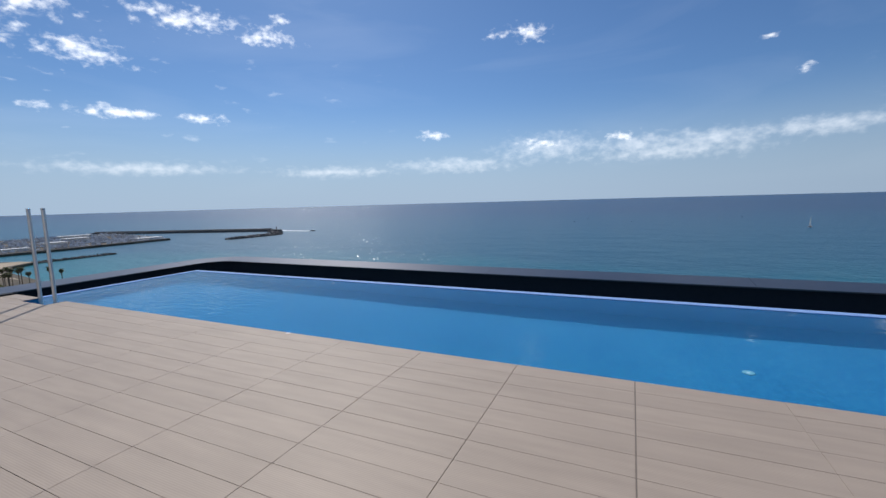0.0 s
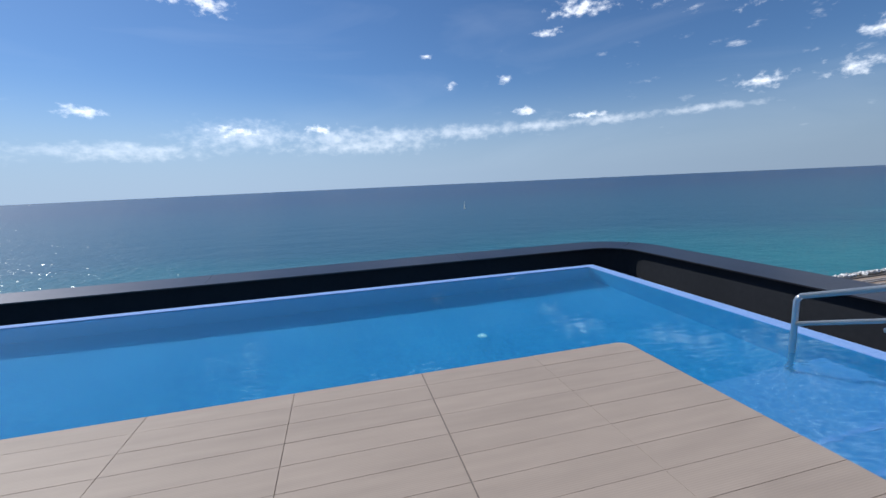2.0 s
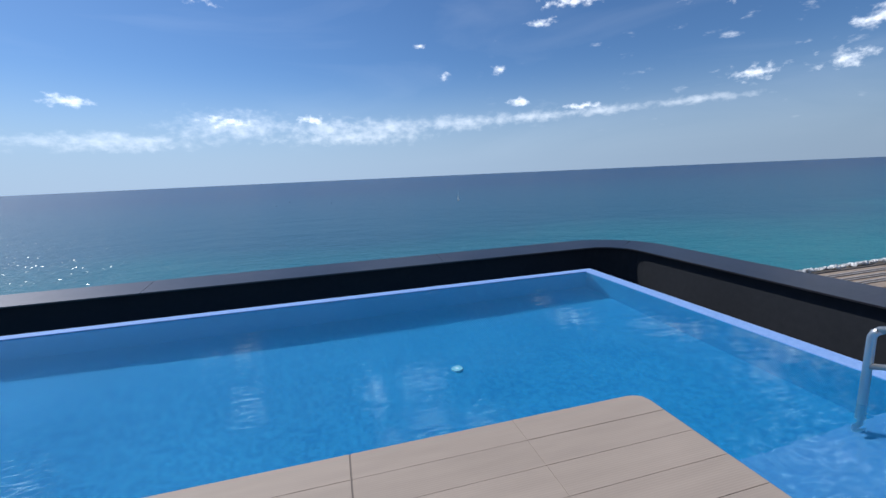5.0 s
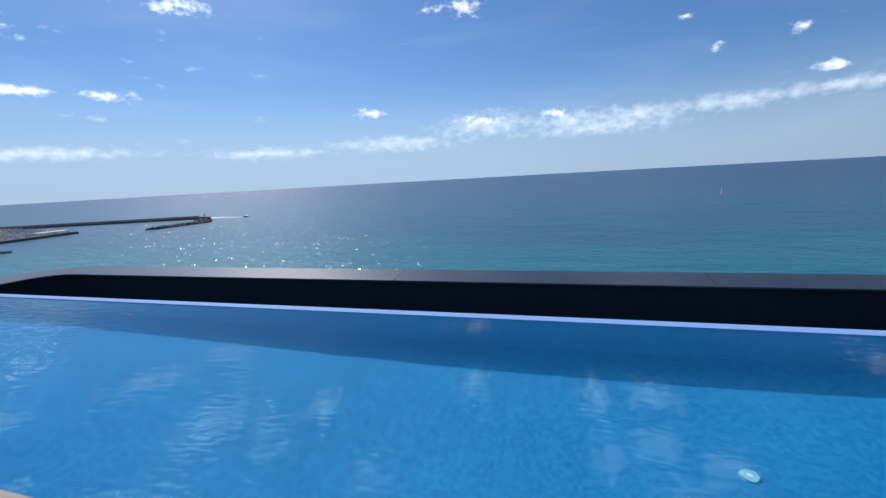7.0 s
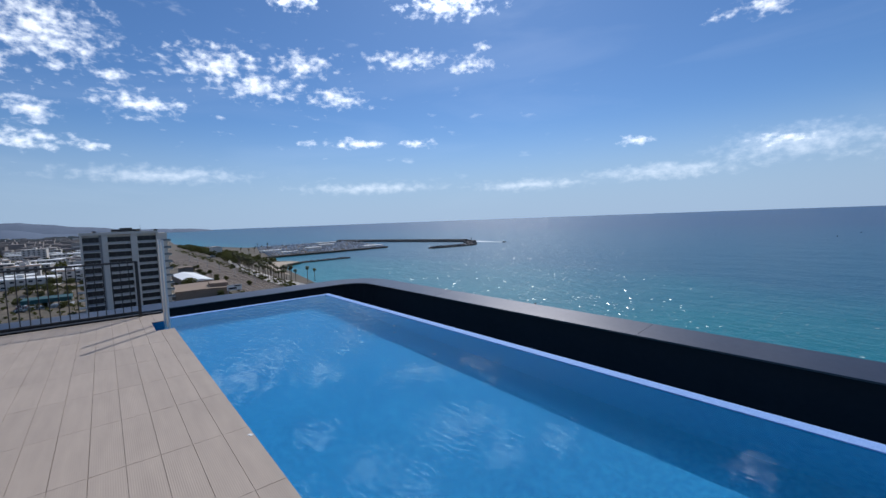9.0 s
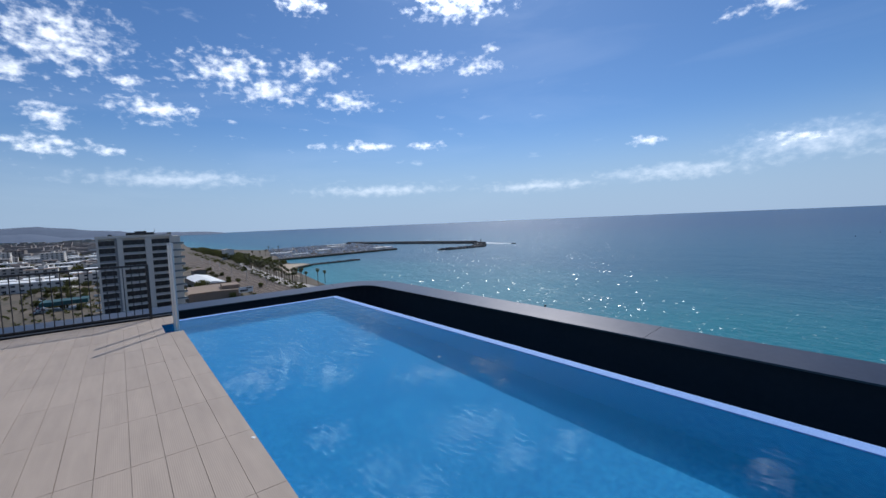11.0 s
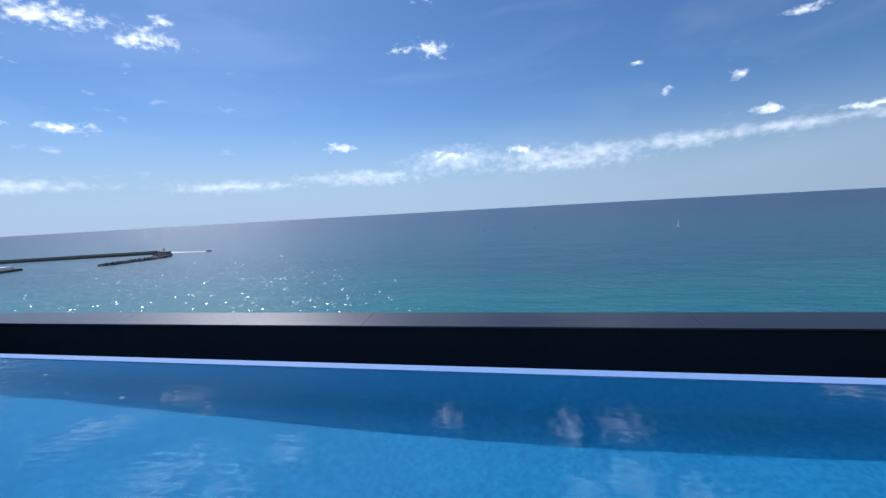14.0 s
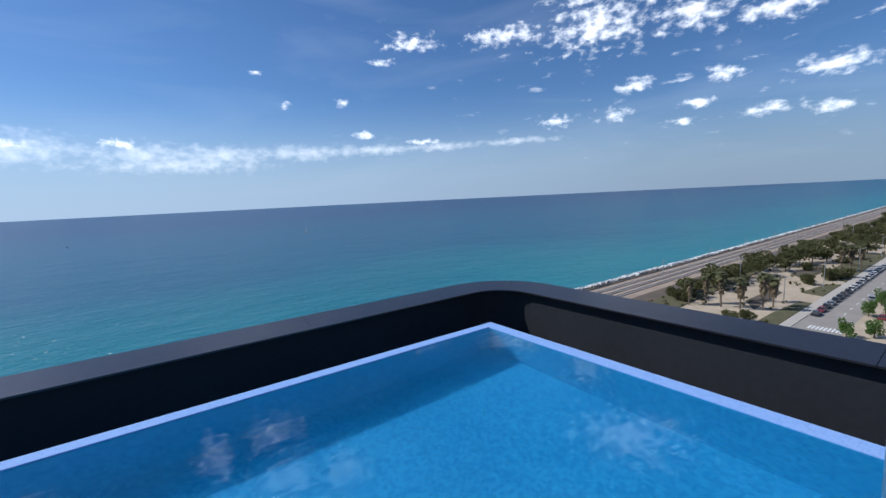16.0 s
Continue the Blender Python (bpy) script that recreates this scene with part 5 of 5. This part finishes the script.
# hills behind the town, their distance haze painted into the colour
def hills(name, r, az0, az1, height, seed):
    verts, faces = [], []
    n = 150
    for i in range(n + 1):
        az = az0 + (az1 - az0) * i / n
        h = height(az) + 9 * noise.noise(Vector((az * 0.45, seed, 0))) + 4 * noise.noise(Vector((az * 1.7, seed, 3)))
        for k in range(5):
            rr = r + 160 * k
            z = LAND - 4 + (h + 4) * math.sin(math.pi / 2 * k / 4)
            verts.append((-rr * math.sin(radians(az)), rr * math.cos(radians(az)), z))
        if i:
            o = (i - 1) * 5
            for k in range(4):
                faces.append((o + k, o + k + 1, o + k + 6, o + k + 5))
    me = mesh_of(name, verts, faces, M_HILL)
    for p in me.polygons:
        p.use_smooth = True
    tagged(new(name, me), "low hills beyond the town, haze painted in as blue-grey", "hills", kind="structure")


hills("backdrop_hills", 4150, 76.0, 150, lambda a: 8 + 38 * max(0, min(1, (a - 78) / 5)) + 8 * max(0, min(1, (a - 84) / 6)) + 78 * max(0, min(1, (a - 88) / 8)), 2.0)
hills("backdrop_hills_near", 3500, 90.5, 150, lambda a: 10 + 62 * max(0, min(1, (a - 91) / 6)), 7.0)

# ---- marina and boats ----
verts, faces = [], []
for row in range(13):
    for k in range(34):
        x = -566 - row * 20.5 - 1.5 * (k % 2)
        y = 166 + k * 5.3 + row * 4.2 + rng.uniform(-0.8, 0.8)
        if rng.random() < 0.14:
            continue
        l, w, h = rng.uniform(6, 10), rng.uniform(1.6, 2.5), rng.uniform(0.9, 1.7)
        o = len(verts)
        z = LAND + 0.1
        verts += [(x - l / 2, y - w / 2, z), (x + l / 2, y, z), (x - l / 2, y + w / 2, z), (x - l / 2, y - w / 2, z + h), (x + l / 2 + 0.8, y, z + h), (x - l / 2, y + w / 2, z + h), (x - l * 0.1, y, z + h + 1.0)]
        faces += [(o, o + 1, o + 4, o + 3), (o + 1, o + 2, o + 5, o + 4), (o + 2, o, o + 3, o + 5), (o + 3, o + 4, o + 6), (o + 4, o + 5, o + 6), (o + 5, o + 3, o + 6)]
        if rng.random() < 0.5:
            o = len(verts)
            verts += [(x - 0.12, y - 0.12, z + h), (x + 0.12, y - 0.12, z + h), (x, y + 0.14, z + h), (x, y, z + rng.uniform(9, 13))]
            faces += [(o, o + 1, o + 3), (o + 1, o + 2, o + 3), (o + 2, o, o + 3)]
tagged(new("moored_boats", mesh_of("moored_boats", verts, faces, M_HULL)), "hundreds of small white boats moored in the marina", "boats", kind="stuff")
strip("pavement_quay", [(-548.2, 158), (-553, 158), (-556, 210), (-562, 280), (-568, 344), (-562.5, 345.5), (-556.3, 280), (-550.3, 209)], LAND - 1, LAND + 0.5, M_ROCKD, "dark rock-faced marina quay", "quay")
for x, y, w, d, h in ((-582, 330, 12, 30, 3.5), (-625, 250, 12, 20, 5), (-690, 300, 14, 26, 5), (-585, 200, 8, 22, 3.5), (-640, 190, 10, 30, 4), (-760, 330, 12, 40, 5)):
    hs = thing("marina_house", x, y, LAND, "low white harbour building on the quay", "harbour building", "harbour buildings")
    h *= 0.7
    part("wall", box(B(), -w / 2, w / 2, -d / 2, d / 2, 0, h), M_TOWER, hs)
    part("roof", box(B(), -w / 2 - 0.5, w / 2 + 0.5, -d / 2 - 0.5, d / 2 + 0.5, h, h + 0.4), M_ROOFW, hs)
bm = B()
n = 24
prev = None
for k in range(n + 1):
    s = k / n
    x, y = -469 - 175 * s, 512 + 34 * s ** 2.2
    w = 4 + 12 * s
    a, b = bm.verts.new((x, y - w, SEA + 0.12)), bm.verts.new((x, y + w, SEA + 0.12))
    if prev:
        bm.faces.new((prev[0], a, b, prev[1]))
    prev = (a, b)
tagged(link("boat_wake", bm, M_FOAM), "long white foam wake behind a motorboat", "wake", kind="structure")


def small_boat(name, x, y, rz, label, sail):
    t = thing(name, x, y, SEA, label, "boat", rz=rz)
    bm = B()
    prism(bm, [(-4, -1.3), (1.5, -1.3), (4.2, 0), (1.5, 1.3), (-4, 1.3)], 0, 1.1)
    part("hull", bm, M_SAIL if sail else M_FENCE, t)
    part("cabin", box(B(), -1.8, 0.8, -0.8, 0.8, 1.1, 1.9, 0.15), M_HULL, t)
    if sail:
        part("mast", tube(B(), [(0.5, 0, 1.1), (0.5, 0, 13)], 0.08, 6), M_SAIL, t)
        bm = B()
        a = [bm.verts.new(p) for p in ((0.3, 0.03, 12.6), (0.3, 0.03, 2.2), (-3.8, 0.35, 2.2))]
        b = [bm.verts.new(p) for p in ((0.3, -0.03, 12.6), (0.3, -0.03, 2.2), (-3.8, 0.29, 2.2))]
        bm.faces.new(a)
        bm.faces.new(b[::-1])
        for i in range(3):
            bm.faces.new((a[i], a[(i + 1) % 3], b[(i + 1) % 3], b[i]))
        part("mainsail", bm, M_SAIL, t)


small_boat("motorboat", -465, 511, 5, "small dark motorboat running past the breakwater", False)
small_boat("sailing_boat", 188, 610, 55, "small sailing boat with a white mainsail", True)
for az, d in ((5.3, 850), (0.1, 735), (-11.3, 880), (7.0, 745)):
    bu = thing("buoy", d * -math.sin(radians(az)), d * math.cos(radians(az)), SEA, "small dark buoy floating on the sea", "buoy", "buoys")
    part("float", tube(B(), [(0, 0, -0.3), (0, 0, 0.7)], 0.6, 10), M_FENCE, bu)
    part("top_mark", tube(B(), [(0, 0, 0.7), (0, 0, 1.5)], 0.2, 8), M_FENCE, bu)

# ---- deck planks, last ----


def clip_out(x0, x1, y0, y1):
    """Pieces of a plank that lie on the slab, outside the ladder recess."""
    if y1 <= NY or x1 <= NX0 or x0 >= NX1:
        return [(x0, x1, y0, y1)]
    out = []
    if x0 < NX0:
        out.append((x0, NX0, y0, y1))
    if x1 > NX1:
        out.append((NX1, x1, y0, y1))
    if y0 < NY:
        out.append((max(x0, NX0), min(x1, NX1), y0, NY))
    return out


G = 0.0016
rows = [(-0.190, 0.0)] + [(-0.190 - 0.2 * (k + 1), -0.190 - 0.2 * k) for k in range(39)]
cols = []
x = -0.862
cols.append((-0.862, 0.0))
while x > DX:
    cols.append((max(x - 0.9, DX), x))
    x -= 0.9
shared = {}
extra = B()
made = 0


def plank(x0, x1, y0, y1, single=True):
    global made
    ga, gb = (0.0005 if abs(e + 0.862) < 0.01 else 0.0040 if abs(e + 1.762) < 0.01 else 0.0017 for e in (x0, x1))
    gy = random.choice((0.0008, 0.0011, 0.0016))
    w, h = x1 - x0 - ga - gb, y1 - y0 - 2 * gy
    if w < 0.02 or h < 0.02:
        return
    dz = random.uniform(-0.0004, 0.0004)
    if not single or made >= 330:
        box(extra, x0 + ga, x1 - gb, y0 + gy, y1 - gy, -0.010, dz)
        return
    key = (round(w, 3), round(h, 3))
    if key not in shared:
        bm = B()
        box(bm, -w / 2, w / 2, -h / 2, h / 2, -0.010, 0.0, 0.0009)
        ob = part("plank", bm, M_TILE, floor)
        shared[key] = ob.data
    else:
        ob = new("plank", shared[key])
        ob.parent = floor
    ob.location = ((x0 + ga + x1 - gb) / 2, (y0 + y1) / 2, dz)
    made += 1


# the rounded outer corner is one shaped plank
corner = [(-0.8615, -0.190 + G), (-0.8615, 0), (-0.10, 0), (-0.065, -0.006), (-0.036, -0.018), (-0.018, -0.036), (-0.006, -0.065), (-0.002, -0.10), (-0.002, -0.190 + G)]
part("plank", prism(B(), corner, -0.010, 0.0), M_TILE, floor)
for r, (y0, y1) in enumerate(rows):
    for cidx, (x0, x1) in enumerate(cols):
        if r == 0 and cidx == 0:
            continue
        for pc in clip_out(x0, x1, y0, y1):
            plank(*pc, single=y0 > -4.5)
rows2 = [(YS - 0.13, YS)] + [(YS - 0.13 - 0.2 * (k + 1), YS - 0.13 - 0.2 * k) for k in range(28)]
for r, (y0, y1) in enumerate(rows2):
    for x0, x1 in ((0.0, 0.93), (0.93, 1.83), (1.83, 2.73), (2.73, 3.6)):
        plank(x0 if r or x0 > 0.1 else 0.004, x1, y0, y1, single=y0 > -3.6)
part("sealant", box(B(), -1.7658, -1.7582, -7.9, -0.004, -0.010, -0.0022), mat("grey_sealant", (0.20, 0.165, 0.14), 0.9), floor, "grey sealed expansion joint")
tagged(part("plank_field", extra, M_TILE, floor, "further planks of the deck"), kind="stuff")
